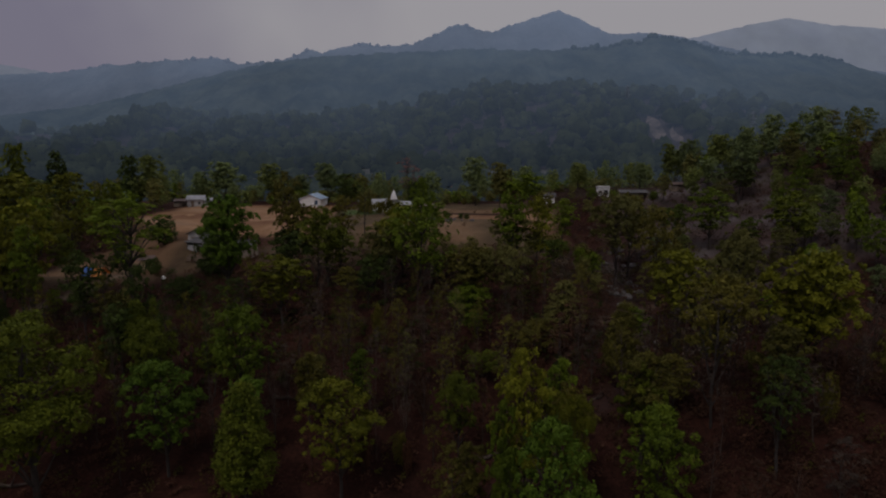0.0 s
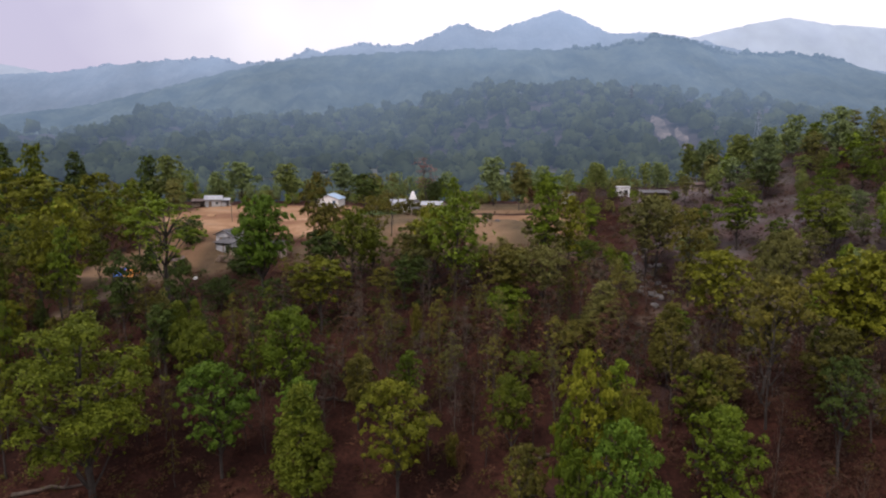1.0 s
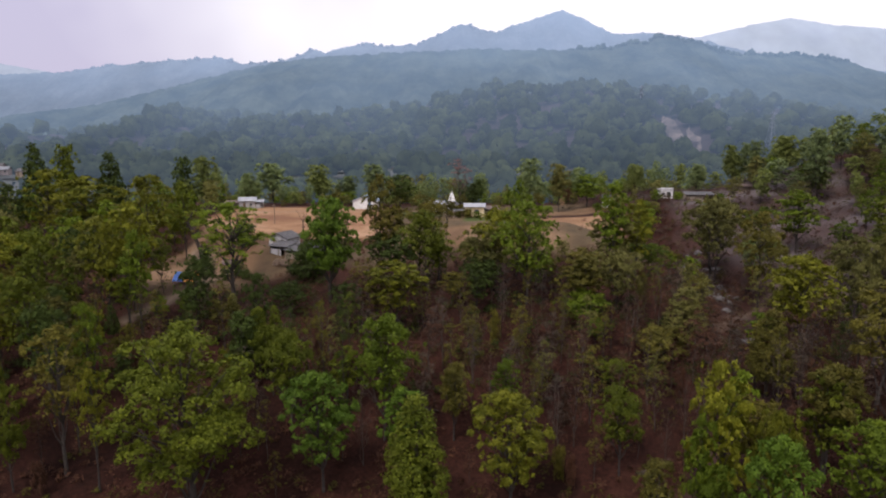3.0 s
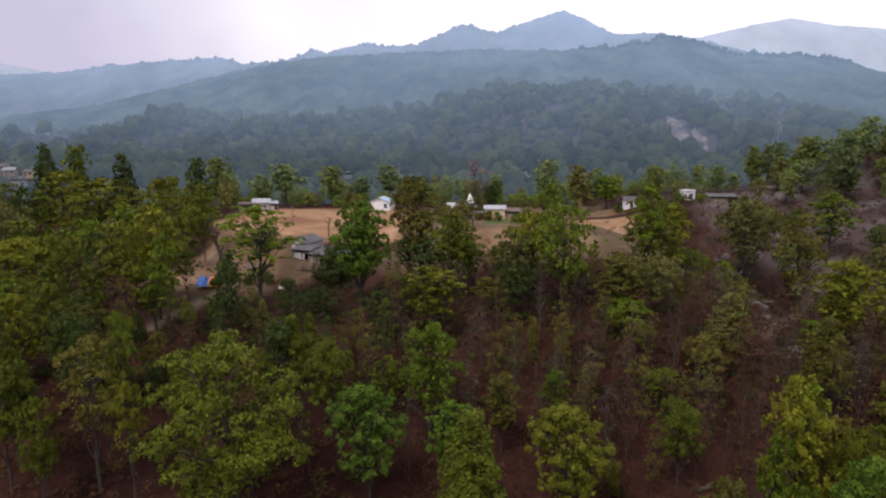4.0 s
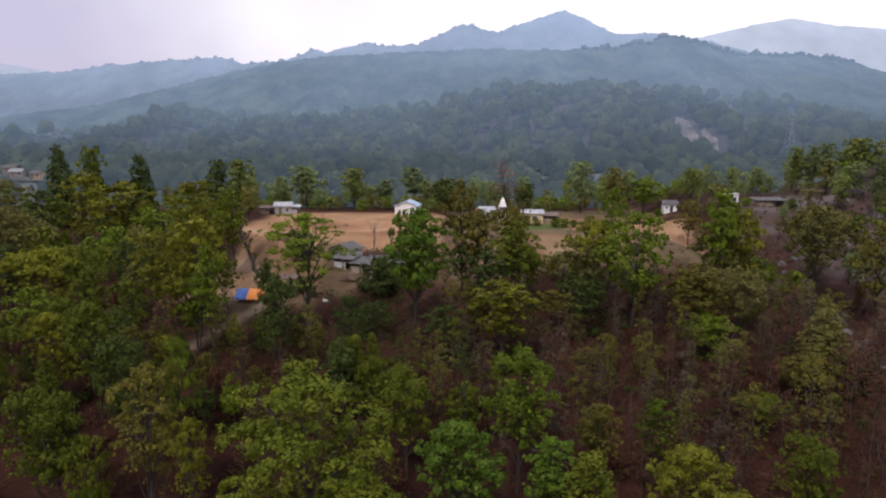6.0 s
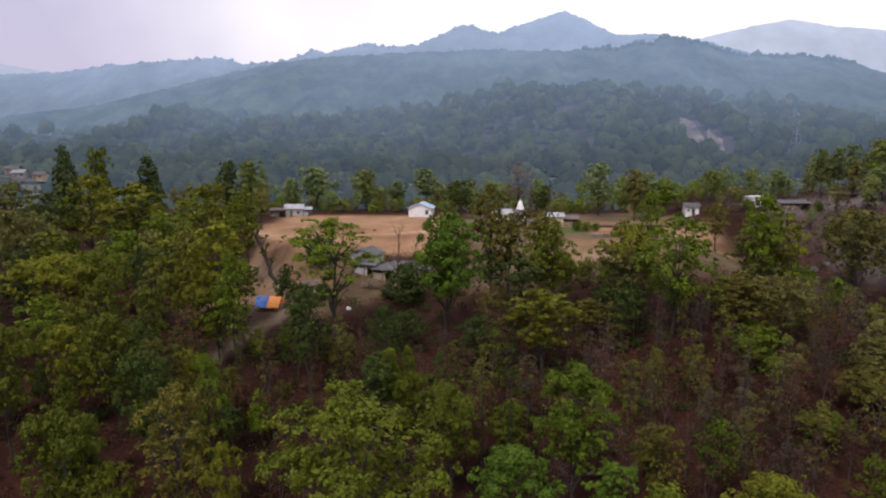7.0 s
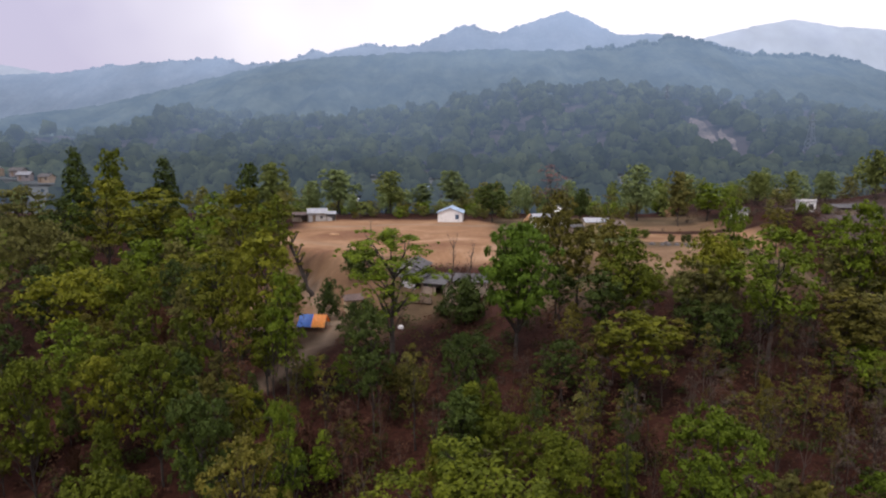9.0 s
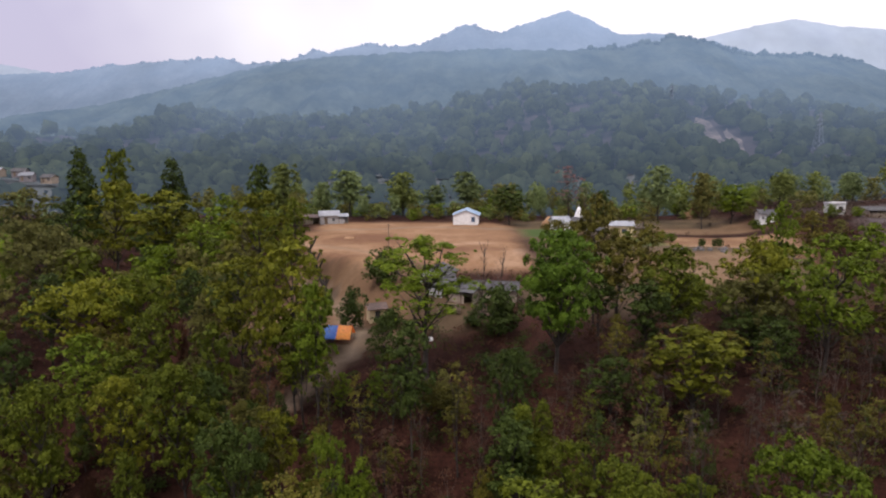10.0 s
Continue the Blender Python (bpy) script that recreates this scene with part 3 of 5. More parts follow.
shape_of("near dense", 101, height=15, width=11, crown=0.66, count=14500, leaf=0.195, shape="full", clumps=260, stem=0.24, limbs=12, twigs=20, sides=7, lobed=0.12, tuft=0.085, heart=0.12, boughs=30)
for k in range(3):
    shape_of("wood bushy", 60 + k, height=9, width=8, crown=0.92, count=380, leaf=0.52, shape="open", clumps=22, limbs=2, twigs=0, sides=3, tuft=0.13)
    shape_of("wood round", 63 + k, height=14, width=9.0, crown=0.72, count=560, leaf=0.58, shape="round", clumps=40, limbs=4, twigs=0, sides=3, lobed=0.35, tuft=0.12)
    shape_of("wood tall", 66 + k, height=14, width=7.0, crown=0.74, count=490, leaf=0.56, shape="tall", clumps=38, limbs=4, twigs=0, sides=3, lobed=0.35, tuft=0.125)
    shape_of("near thin", 70 + k, height=11, width=3.2, crown=0.70, count=900, leaf=0.13, shape="open", clumps=30, stem=0.08, limbs=8, twigs=8, sides=4, tuft=0.12, heart=0)
    shape_of("near twiggy", 75 + k, height=11, width=4.6, crown=0.74, count=520, leaf=0.11, shape="open", clumps=40, stem=0.10, limbs=12, twigs=34, sides=4, tuft=0.10, heart=0)
    shape_of("near shrub", 80 + k, height=4, width=4.4, crown=0.92, count=1500, leaf=0.19, shape="round", clumps=40, stem=0.07, limbs=5, twigs=4, sides=4, tuft=0.12)
    shape_of("far conifer", 90 + k, height=14, width=7, crown=0.95, count=5000, leaf=0.32, shape="conifer", clumps=130, limbs=6, twigs=0, sides=5, lobed=0.15, tuft=0.10)
TONES = list(LEAF)
planted = []
turn = random.Random(7)


def plant(form, tone, x, y, height, width, name="forest_tree", where="wooded slope", pale=False, group=""):
    """One tree: an Empty at its foot, trunk and crown under it."""
    kinds = SHAPES[form.split()[0] + " wide" if height < 1.2 * width and form.split()[0] in ("near", "mid") and form.split()[1] in ("round", "open", "tall") else form]
    trunk, crown, h0, w0 = kinds[turn.randrange(len(kinds))]
    top = new(name)
    top.empty_display_size = 0.5
    sx, sz = width / w0, height / h0
    top.matrix_world = Matrix.LocRotScale((x, y, lie(x, y)), Euler((0, 0, turn.uniform(0, 6.28))), (sx, sx, sz))
    words = {"round": "spreading", "tall": "tall", "cone": "slender tapering", "open": "open-crowned", "fine": "airy open-crowned", "thin": "thin sparse", "wispy": "slender wispy", "twiggy": "nearly bare twiggy", "shrub": "low bushy", "bushy": "dense bushy", "giant": "broad spreading", "dense": "dense leafy", "conifer": "pointed conifer-like"}[form.split()[-1]]
    tagged(top, f"{words} {tone} broadleaf tree on the {where}" if "conifer" not in form else f"pointed dark green conifer on the {where}", "shrub" if "shrub" in form else "tree", group or "trees of the forest")
    for data, mat in ((trunk, BARK_PALE if pale else BARK), (crown, LEAF[tone])):
        ob = new(data.name.split(".")[0], data)
        ob.parent = top
        ob.material_slots[0].link = "OBJECT"
        ob.material_slots[0].material = mat
    planted.append((x, y, width))
    return top


def free(x, y, gap):
    return all((x - a) ** 2 + (y - b) ** 2 > (gap + 0.30 * w) ** 2 for a, b, w in planted)


def thicket(name, label, trees):
    """The trees past those that can be told apart, in one mesh."""
    mats = [BARK] + [LEAF[t] for t in TONES]
    vs, fs, slots, n = [], [], [], 0
    for form, tone, x, y, height, width in trees:
        trunk, crown, h0, w0 = SHAPES[form][turn.randrange(len(SHAPES[form]))]
        m = np.array(Euler((0, 0, turn.uniform(0, 6.28))).to_matrix()) * np.array((width / w0, width / w0, height / h0))
        for data, slot in ((trunk, 0), (crown, 1 + TONES.index(tone))):
            v = np.empty(len(data.vertices) * 3)
            data.vertices.foreach_get("co", v)
            vs.append(v.reshape(-1, 3) @ m.T + np.array((x, y, lie(x, y))))
            fs += [[i + n for i in p.vertices] for p in data.polygons]
            slots += [slot] * len(data.polygons)
            n += len(data.vertices)
        planted.append((x, y, width))
    me = mesh_of(name, np.concatenate(vs).tolist(), fs, BARK)
    for mat in mats[1:]:
        me.materials.append(mat)
    me.polygons.foreach_set("material_index", slots)
    return tagged(new(name, me), label, "woods", kind="stuff")

# trees that stand out, zone by zone: x, y, height, width, form, leaf colour
LOWER_SLOPE_WEST = (
    (-46.4, 64.5, 21.6, 16.5, "near giant", "leaf green"),
    (-32.9, 68, 14.7, 8.9, "near round", "bright green"),
    (-38.7, 78, 13, 7.6, "near round", "leaf green"),
    (-26.6, 76, 16.6, 8.9, "near round", "fresh green"),
    (-22, 62.6, 15, 6.8, "near cone", "leaf green"),
    (-73.9, 70.3, 16.3, 7.4, "near round", "leaf green"),
    (-64.2, 70.5, 18.5, 7.1, "near fine", "olive"),
    (-58.8, 68.2, 15, 4, "near fine", "yellow-green"),
    (-62, 73.5, 19.8, 4.0, "near fine", "fresh green"),
    (-70.5, 82, 15.3, 6, "near fine", "olive"),
    (-78.5, 78, 14.1, 3.5, "near cone", "leaf green"),
    (-64.5, 74, 14.9, 4.2, "near thin", "yellow-green"),
    (-70.4, 79, 16.1, 6, "near round", "dark green"),
    (-47.2, 86, 11, 6, "near tall", "dark green"),
    (-42.9, 84, 10.2, 5.5, "near round", "leaf green"),
    (-32.3, 82, 8.6, 4.7, "near tall", "leaf green"),
    (-75.8, 74, 12.3, 5.1, "near tall", "dark green"),
    (-68.8, 68, 13.1, 4.7, "near round", "leaf green"),
    (-40.1, 84, 13.1, 2.9, "near wispy", "dark green"),
    (-35.2, 82, 15.3, 3, "near wispy", "olive"),
    (-32.3, 80, 16.2, 2.4, "near wispy", "dark green"),
    (-23.9, 70, 10.8, 5.6, "near tall", "bright green"),
    (-46.9, 92, 13.6, 4.7, "mid round", "dark green"),
)
LOWER_SLOPE_EAST = (
    (-11.6, 64.5, 14.6, 9, "near round", "yellow-green"),
    (-11.2, 77.7, 9.9, 4.4, "near tall", "fresh green"),
    (2, 70, 11, 6.4, "near round", "leaf green"),
    (8.5, 59, 20.4, 6.7, "near tall", "yellow-green"),
    (10.2, 50.3, 19.5, 7, "near round", "bright green"),
    (21.3, 55.8, 14.8, 7.5, "near round", "fresh green"),
    (22.2, 64, 14.1, 6.2, "near open", "olive"),
    (33.4, 72.6, 16.1, 9.6, "near open", "olive"),
    (46.5, 76, 16.7, 12.5, "near dense", "yellow-green"),
    (38.5, 67, 11.5, 7.5, "near round", "olive"),
    (40.9, 84, 19.4, 7.4, "near tall", "grey-green"),
    (24.8, 81.4, 12.1, 5.8, "near cone", "olive"),
    (-17.7, 76, 10.6, 4.8, "near tall", "olive"),
    (5.8, 86, 4.5, 6.3, "near round", "leaf green"),
    (14, 62, 13.3, 5.4, "near open", "olive"),
    (6.5, 54, 14, 4.3, "near tall", "fresh green"),
    (2.7, 60, 10.1, 4.7, "near tall", "olive"),
    (13.2, 57.5, 15.9, 4.4, "near round", "yellow-green"),
    (6.1, 58, 16.1, 3.6, "near tall", "fresh green"),
    (13.2, 66, 14.5, 4.7, "near tall", "fresh green"),
    (22.1, 64, 13.2, 5.6, "near tall", "leaf green"),
    (24.7, 84, 9.9, 3.7, "near wispy", "yellow-green"),
    (31.7, 68, 16.4, 7.7, "near twiggy", "grey-brown"),
    (35, 60, 13.5, 5.8, "near fine", "dark green"),
    (1.3, 54, 15, 4.8, "near wispy", "olive"),
    (-17.6, 80, 7.5, 4.2, "near tall", "grey-green"),
    (28.7, 72, 7.5, 5.5, "near round", "olive"),
)
SLOPE_WEST = (
    (-46, 89, 9.6, 4.2, "near cone", "leaf green"),
    (-43.8, 90, 9.6, 2.8, "near cone", "leaf green"),
    (-45.2, 104, 6.1, 7.4, "mid round", "dark green"),
    (-34.4, 99.2, 8.3, 6.3, "mid round", "dark green"),
    (-78.1, 87, 15.6, 7, "near round", "leaf green"),
    (-84, 88.5, 13.5, 6.6, "near round", "yellow-green"),
    (-87.4, 95.7, 11, 6.9, "mid round", "leaf green"),
    (-92.8, 96.5, 12.2, 8.4, "mid round", "fresh green"),
    (-88.8, 83.5, 16.6, 7.3, "near round", "leaf green"),
    (-57, 94, 15.1, 5.7, "mid tall", "dark green"),
    (-52.2, 92, 12.5, 4.1, "near thin", "olive"),
    (-46, 88, 10.2, 3.4, "near cone", "leaf green"),
    (-58.9, 84, 11.6, 3.6, "near thin", "brownish"),
    (-71.5, 92, 13.5, 3.5, "near thin", "brownish"),
    (-77.9, 95, 14, 4.9, "mid tall", "leaf green"),
    (-77.2, 92, 11.2, 4.9, "near tall", "dark green"),
    (-68.9, 86, 11.6, 4.5, "near open", "yellow-green"),
)
SLOPE_EAST = (
    (19.9, 97.5, 9.4, 7.7, "mid cone", "grey-green"),
    (4.4, 101, 6.8, 8.9, "mid open", "fresh green"),
    (5.4, 97, 4.7, 5.2, "mid open", "fresh green"),
    (-26.2, 97, 13.2, 9.7, "mid open", "yellow-green"),
    (-30.1, 100, 8.7, 4.3, "mid open", "olive"),
    (-29, 91, 8.1, 3.9, "near thin", "olive"),
    (-15, 94, 5.6, 4.3, "near thin", "olive"),
    (-14.5, 90.5, 8.8, 5.6, "near twiggy", "grey-brown"),
    (14.6, 92, 6.1, 8.9, "near open", "olive"),
    (41.2, 102, 17.2, 11.9, "mid round", "yellow-green"),
    (29.9, 92, 7.9, 5.7, "near tall", "fresh green"),
    (4.9, 104, 11.4, 8.1, "mid tall", "olive"),
    (11.3, 106, 11.1, 10.2, "mid open", "grey-green"),
    (38.9, 98, 17.1, 10, "mid round", "yellow-green"),
    (51.6, 104, 18.6, 7.7, "mid open", "grey-green"),
)
EDGE_WEST = (
    (-71.6, 104, 18.9, 8.4, "mid tall", "yellow-green"),
    (-67.6, 97.5, 17.2, 5.4, "mid tall", "fresh green"),
    (-73.7, 100, 17.1, 5.2, "mid tall", "yellow-green"),
    (-55.6, 107, 18.4, 13.5, "near fine", "fresh green"),
    (-60.9, 107, 8.4, 4.6, "mid round", "dark green"),
    (-78.5, 107, 15.5, 9.4, "mid round", "yellow-green"),
    (-90.1, 119, 11.5, 8.1, "mid round", "yellow-green"),
    (-94.9, 113.5, 11.6, 10.4, "mid round", "leaf green"),
    (-98.4, 109, 12.1, 12.8, "mid round", "yellow-green"),
    (-118.6, 132, 16.4, 14.4, "mid round", "grey-green"),
    (-67.6, 126, 6.9, 4.8, "near shrub", "dark green"),
    (-70.3, 112, 10.4, 6, "mid round", "leaf green"),
    (-69.4, 98, 16, 3.8, "near wispy", "leaf green"),
    (-65.7, 94, 11.5, 3, "near wispy", "olive"),
    (-61.9, 92, 10.9, 2.9, "near wispy", "olive"),
    (-59.3, 98, 9, 4.2, "near wispy", "leaf green"),
    (-64.1, 138, 6.9, 6.9, "near shrub", "dark green"),
    (-45.4, 119, 7.9, 7.3, "near shrub", "dark green"),
    (-70.7, 100, 11.6, 6.0, "mid tall", "leaf green"),
    (-81.5, 112, 13.1, 6.3, "mid tall", "dark green"),
    (-87.5, 103, 11.8, 6.4, "mid round", "leaf green"),
)
EDGE_EAST = (
    (-39.1, 108.2, 18.4, 11.0, "near dense", "bright green"),
    (-4.3, 109, 18.6, 12.7, "mid round", "fresh green"),
    (-8, 118.5, 14.7, 12.3, "mid open", "yellow-green"),
    (-11.5, 114, 11.7, 11, "mid open", "grey-green"),
    (-4.4, 121.6, 19.1, 5.9, "mid tall", "fresh green"),
    (13.3, 118, 19.5, 6.5, "mid tall", "fresh green"),
    (18.7, 120, 16, 6.4, "mid tall", "yellow-green"),
    (-27, 110, 11.5, 7.5, "mid open", "dark green"),
    (-23.7, 113, 15.2, 10.6, "mid round", "leaf green"),
    (-28.4, 119, 14.3, 8.3, "mid open", "olive"),
    (-21.8, 113, 13.7, 6.2, "mid round", "leaf green"),
    (-19.6, 116, 9.9, 7.4, "mid open", "leaf green"),
    (-31.2, 118, 9.2, 6, "mid open", "dark green"),
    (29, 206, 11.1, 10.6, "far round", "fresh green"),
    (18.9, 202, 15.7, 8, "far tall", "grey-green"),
    (69, 215, 9.6, 7.2, "far tall", "haze-silvered green"),
    (-21.1, 128, 13.7, 6.4, "mid tall", "olive"),
    (-31.2, 121.5, 20.1, 7.0, "mid tall", "olive"),
    (-18.2, 140.7, 13.5, 5.2, "near thin", "olive"),
    (-13.2, 105, 9.1, 5, "mid tall", "dark green"),
    (-17.5, 108, 6, 4.8, "mid tall", "olive"),
    (13.8, 119.5, 13.3, 9.6, "mid tall", "grey-green"),
    (5.6, 108, 10.7, 8.6, "mid tall", "olive"),
    (42.6, 119, 19.9, 9.5, "mid round", "olive"),
    (42.6, 138, 19, 13.5, "mid open", "olive"),
    (62.1, 141, 14.5, 11.1, "mid tall", "fresh green"),
    (71.4, 123, 14.4, 10.8, "mid tall", "leaf green"),
    (-13.1, 112, 7, 7.1, "mid tall", "dark green"),
    (23.4, 126, 6, 9.2, "mid tall", "fresh green"),
)
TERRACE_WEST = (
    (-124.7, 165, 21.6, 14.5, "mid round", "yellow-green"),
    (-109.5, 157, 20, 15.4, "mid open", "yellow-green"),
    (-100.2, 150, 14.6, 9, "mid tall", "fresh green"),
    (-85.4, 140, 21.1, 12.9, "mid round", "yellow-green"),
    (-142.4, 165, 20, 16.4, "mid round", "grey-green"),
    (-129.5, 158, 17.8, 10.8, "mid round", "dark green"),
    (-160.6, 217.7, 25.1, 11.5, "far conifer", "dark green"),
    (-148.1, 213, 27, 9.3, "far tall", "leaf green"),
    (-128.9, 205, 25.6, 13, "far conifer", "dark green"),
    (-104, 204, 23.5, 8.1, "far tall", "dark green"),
    (-97.5, 204, 18, 12.1, "far tall", "haze-paled green"),
    (-83.5, 236, 15.4, 14.3, "far tall", "haze-silvered green"),
    (-66.4, 236, 14.7, 11.8, "far tall", "haze-paled green"),
    (-44.4, 238, 14.7, 12, "far tall", "haze-silvered green"),
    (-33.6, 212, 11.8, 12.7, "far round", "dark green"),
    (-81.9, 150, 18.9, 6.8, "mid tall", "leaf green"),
    (-92.3, 232, 11.5, 8.4, "far tall", "haze-silvered green"),
    (-56, 240, 10.4, 8.8, "far tall", "haze-silvered green"),
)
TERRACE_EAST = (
    (11.4, 216, 17.3, 11.2, "far tall", "haze-silvered green"),
    (47.2, 215, 10.2, 8.2, "far round", "haze-paled green"),
    (96.9, 182, 15.6, 8.2, "far tall", "haze-silvered green"),
    (87.5, 178, 16.6, 8.2, "far tall", "haze-silvered green"),
    (105.3, 175, 16.6, 10, "far round", "haze-silvered green"),
    (87.4, 195, 12.3, 8, "far tall", "haze-paled green"),
    (78.2, 200, 13.6, 6.2, "far tall", "haze-silvered green"),
    (83.3, 170, 10.9, 7.1, "far tall", "haze-paled green"),
    (78.9, 195, 14, 6.4, "far tall", "haze-silvered green"),
    (85.3, 190, 13.3, 8.6, "far tall", "haze-paled green"),
    (73.6, 200, 14.4, 6.2, "far tall", "haze-paled green"),
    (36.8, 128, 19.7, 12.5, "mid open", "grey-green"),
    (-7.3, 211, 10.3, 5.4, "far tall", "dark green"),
    (81.5, 168, 19.6, 8.4, "mid tall", "haze-silvered green"),
    (46.6, 212, 10, 8, "far round", "haze-paled green"),
    (29.2, 225, 12.6, 8.2, "far tall", "haze-silvered green"),
    (-11.8, 240, 9.1, 5.9, "far tall", "haze-silvered green"),
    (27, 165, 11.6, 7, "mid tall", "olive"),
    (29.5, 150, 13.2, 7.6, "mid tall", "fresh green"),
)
for zone, where in ((LOWER_SLOPE_WEST, "wooded slope"), (LOWER_SLOPE_EAST, "wooded slope"), (SLOPE_WEST, "wooded slope"), (SLOPE_EAST, "wooded slope"), (EDGE_WEST, "terrace edge"), (EDGE_EAST, "terrace edge"), (TERRACE_WEST, "terrace edge"), (TERRACE_EAST, "terrace edge")):
    for x, y, height, width, form, tone in zone:
        plant(form, tone, x, y, height, width, where=where)
rng = random.Random(21)


def open_ground(x, y):
    """Places with no trees: field, yards, terraces, path."""
    if in_field(x, y) > 0.1 or near_line(x, y, PATH) < 3.0:
        return True
    if -34 < x < 36 and 146 < y < 206:
        return True
    if math.hypot(x + 57, y - 140) < 16 or math.hypot(x + 70, y - 117) < 9 or math.hypot(x + 27, (y - 130) * 1.1) < 13:
        return True
    if -80 < x < -34 and 117 < y < 162:
        return True
    if near_line(x, y, TRACK) < (6.0 if y > 116 else 2.0) or (45 < x < 75 and 180 < y < 208):
        return True
    return near_line(x, y, TRAIL) < 3.5


def scatter(count, xr, yr, gap, forms, tones, hr, wr, where, name="forest_tree", pale=False, keep=None, group="", joined=None):
    done = tries = 0
    while done < count and tries < count * 40:
        tries += 1
        x, y = rng.uniform(*xr), rng.uniform(*yr)
        if open_ground(x, y) or not free(x, y, gap) or (keep and not keep(x, y)):
            continue
        h = rng.uniform(*hr)
        if -82 < x < 30 and 84 < y < 150:
            # lower growth before the yards and terraces
            h = min(h, (-3.5 if x < -34 else 1.5) - lie(x, y))
            if -80 < x < -58 and y < 106:
                h = min(h, 6.5)
            if h < 4:
                continue
        if joined is not None:
            joined.append((rng.choice(forms), rng.choice(tones), x, y, h, h * rng.uniform(*wr)))
            planted.append((x, y, joined[-1][5]))
            done += 1
            continue
        plant(rng.choice(forms), rng.choice(tones), x, y, h, h * rng.uniform(*wr), name, where, pale, group)
        done += 1


# the bare strip of thin stems in the middle of the slope
def strip(x, y):
    return (-24 < x < 20 and 70 < y < 103) or (-52 < x < -22 and 85 < y < 111)


scatter(46, (-40, 62), (72, 110), 1.6, ("near wispy",), ("olive", "olive", "leaf green", "grey-brown", "brownish", "grey-green"), (8, 12.5), (0.30, 0.42), "brown slope", "thin_tree", True, group="thin stems on the bare slope")
scatter(50, (-52, 22), (72, 108), 1.2, ("near thin",), ("brownish", "brownish", "olive", "grey-brown"), (7, 11), (0.24, 0.36), "brown slope", "thin_tree", True, group="thin stems on the bare slope")
scatter(80, (-60, 60), (70, 112), 1.3, ("near twiggy",), ("brownish", "grey-brown", "brownish"), (7, 12), (0.26, 0.40), "brown slope", "thin_tree", True, group="thin stems on the bare slope")
scatter(14, (-125, -90), (64, 84), 3.0, ("near round", "near tall", "near cone", "near open"), ("leaf green", "dark green", "olive", "fresh green"), (11, 15), (0.40, 0.55), "wooded slope")
scatter(14, (50, 85), (58, 90), 3.0, ("near round", "near tall", "near open"), ("leaf green", "olive"), (9, 14), (0.40, 0.55), "wooded slope")
scatter(40, (-95, 60), (84, 112), 1.5, ("mid tall", "mid cone", "mid open"), ("fresh green", "olive", "olive", "dark green", "grey-green"), (6, 9.5), (0.36, 0.52), "wooded slope", keep=lambda x, y: not strip(x, y) and not 16 < x < 36)
scatter(26, (-140, -84), (84, 116), 2.2, ("mid round", "mid tall"), ("leaf green", "fresh green", "dark green", "grey-green"), (10, 13), (0.5, 0.7), "wooded slope")
scatter(110, (-130, 70), (66, 130), 0.8, ("near thin", "near thin", "near shrub"), ("brownish", "brownish", "olive"), (4, 8), (0.3, 0.45), "wooded slope", "young_tree", group="undergrowth trees")
scatter(64, (46, 125), (100, 188), 2.0, ("mid tall", "mid round", "mid open", "mid open"), ("fresh green", "haze-paled green", "haze-silvered green", "grey-green"), (6, 11), (0.45, 0.7), "brushy hillside", group="trees on the brushy hillside")
scatter(34, (78, 140), (105, 190), 2.0, ("mid tall", "mid round", "mid tall"), ("haze-paled green", "fresh green", "haze-silvered green", "grey-green"), (9, 13), (0.42, 0.58), "brushy hillside", group="trees on the brushy hillside")
scatter(18, (22, 62), (46, 72), 1.4, ("near wispy", "near twiggy"), ("olive", "grey-brown", "brownish", "leaf green"), (6, 10), (0.32, 0.45), "brown slope", "thin_tree", True, group="thin stems on the bare slope")
more = []
scatter(85, (-220, -88), (112, 200), 2.0, ("wood round", "wood tall"), ("leaf green", "fresh green", "grey-green", "dark green"), (9, 14), (0.5, 0.7), "", joined=more)
scatter(50, (64, 160), (84, 190), 1.7, ("wood round", "wood tall"), ("fresh green", "haze-paled green", "grey-green"), (8, 12), (0.40, 0.58), "", joined=more)
scatter(26, (-30, 44), (112, 146), 1.7, ("wood round", "wood tall"), ("fresh green", "olive", "grey-green"), (4, 7), (0.5, 0.7), "", joined=more)
scatter(120, (-330, 200), (170, 268), 2.2, ("wood round", "wood tall", "wood tall"), ("fresh green", "haze-paled green", "haze-silvered green", "grey-green"), (6, 12), (0.45, 0.7), "", keep=lambda x, y: not (-95 < x < 60 and y < 232), joined=more)
scatter(110, (-240, 190), (150, 262), 0.2, ("wood bushy",), ("fresh green", "haze-paled green", "grey-green", "olive"), (2.5, 5), (0.8, 1.2), "", keep=lambda x, y: not (-93 < x < 34 and y < 226), joined=more)
scatter(130, (-110, 60), (221, 250), 0.0, ("wood bushy",), ("haze-paled green", "grey-green", "fresh green", "olive"), (2.0, 5.0), (0.9, 1.4), "", joined=more)
scatter(26, (-110, 70), (228, 252), 2.0, ("wood tall", "wood round"), ("haze-silvered green", "grey-green", "haze-paled green"), (6, 12), (0.40, 0.6), "", joined=more)
scatter(70, (-150, 110), (252, 300), 2.0, ("wood tall", "wood round"), ("haze-silvered green", "grey-green", "haze-silvered green", "haze-paled green"), (9, 15), (0.42, 0.62), "", joined=more)
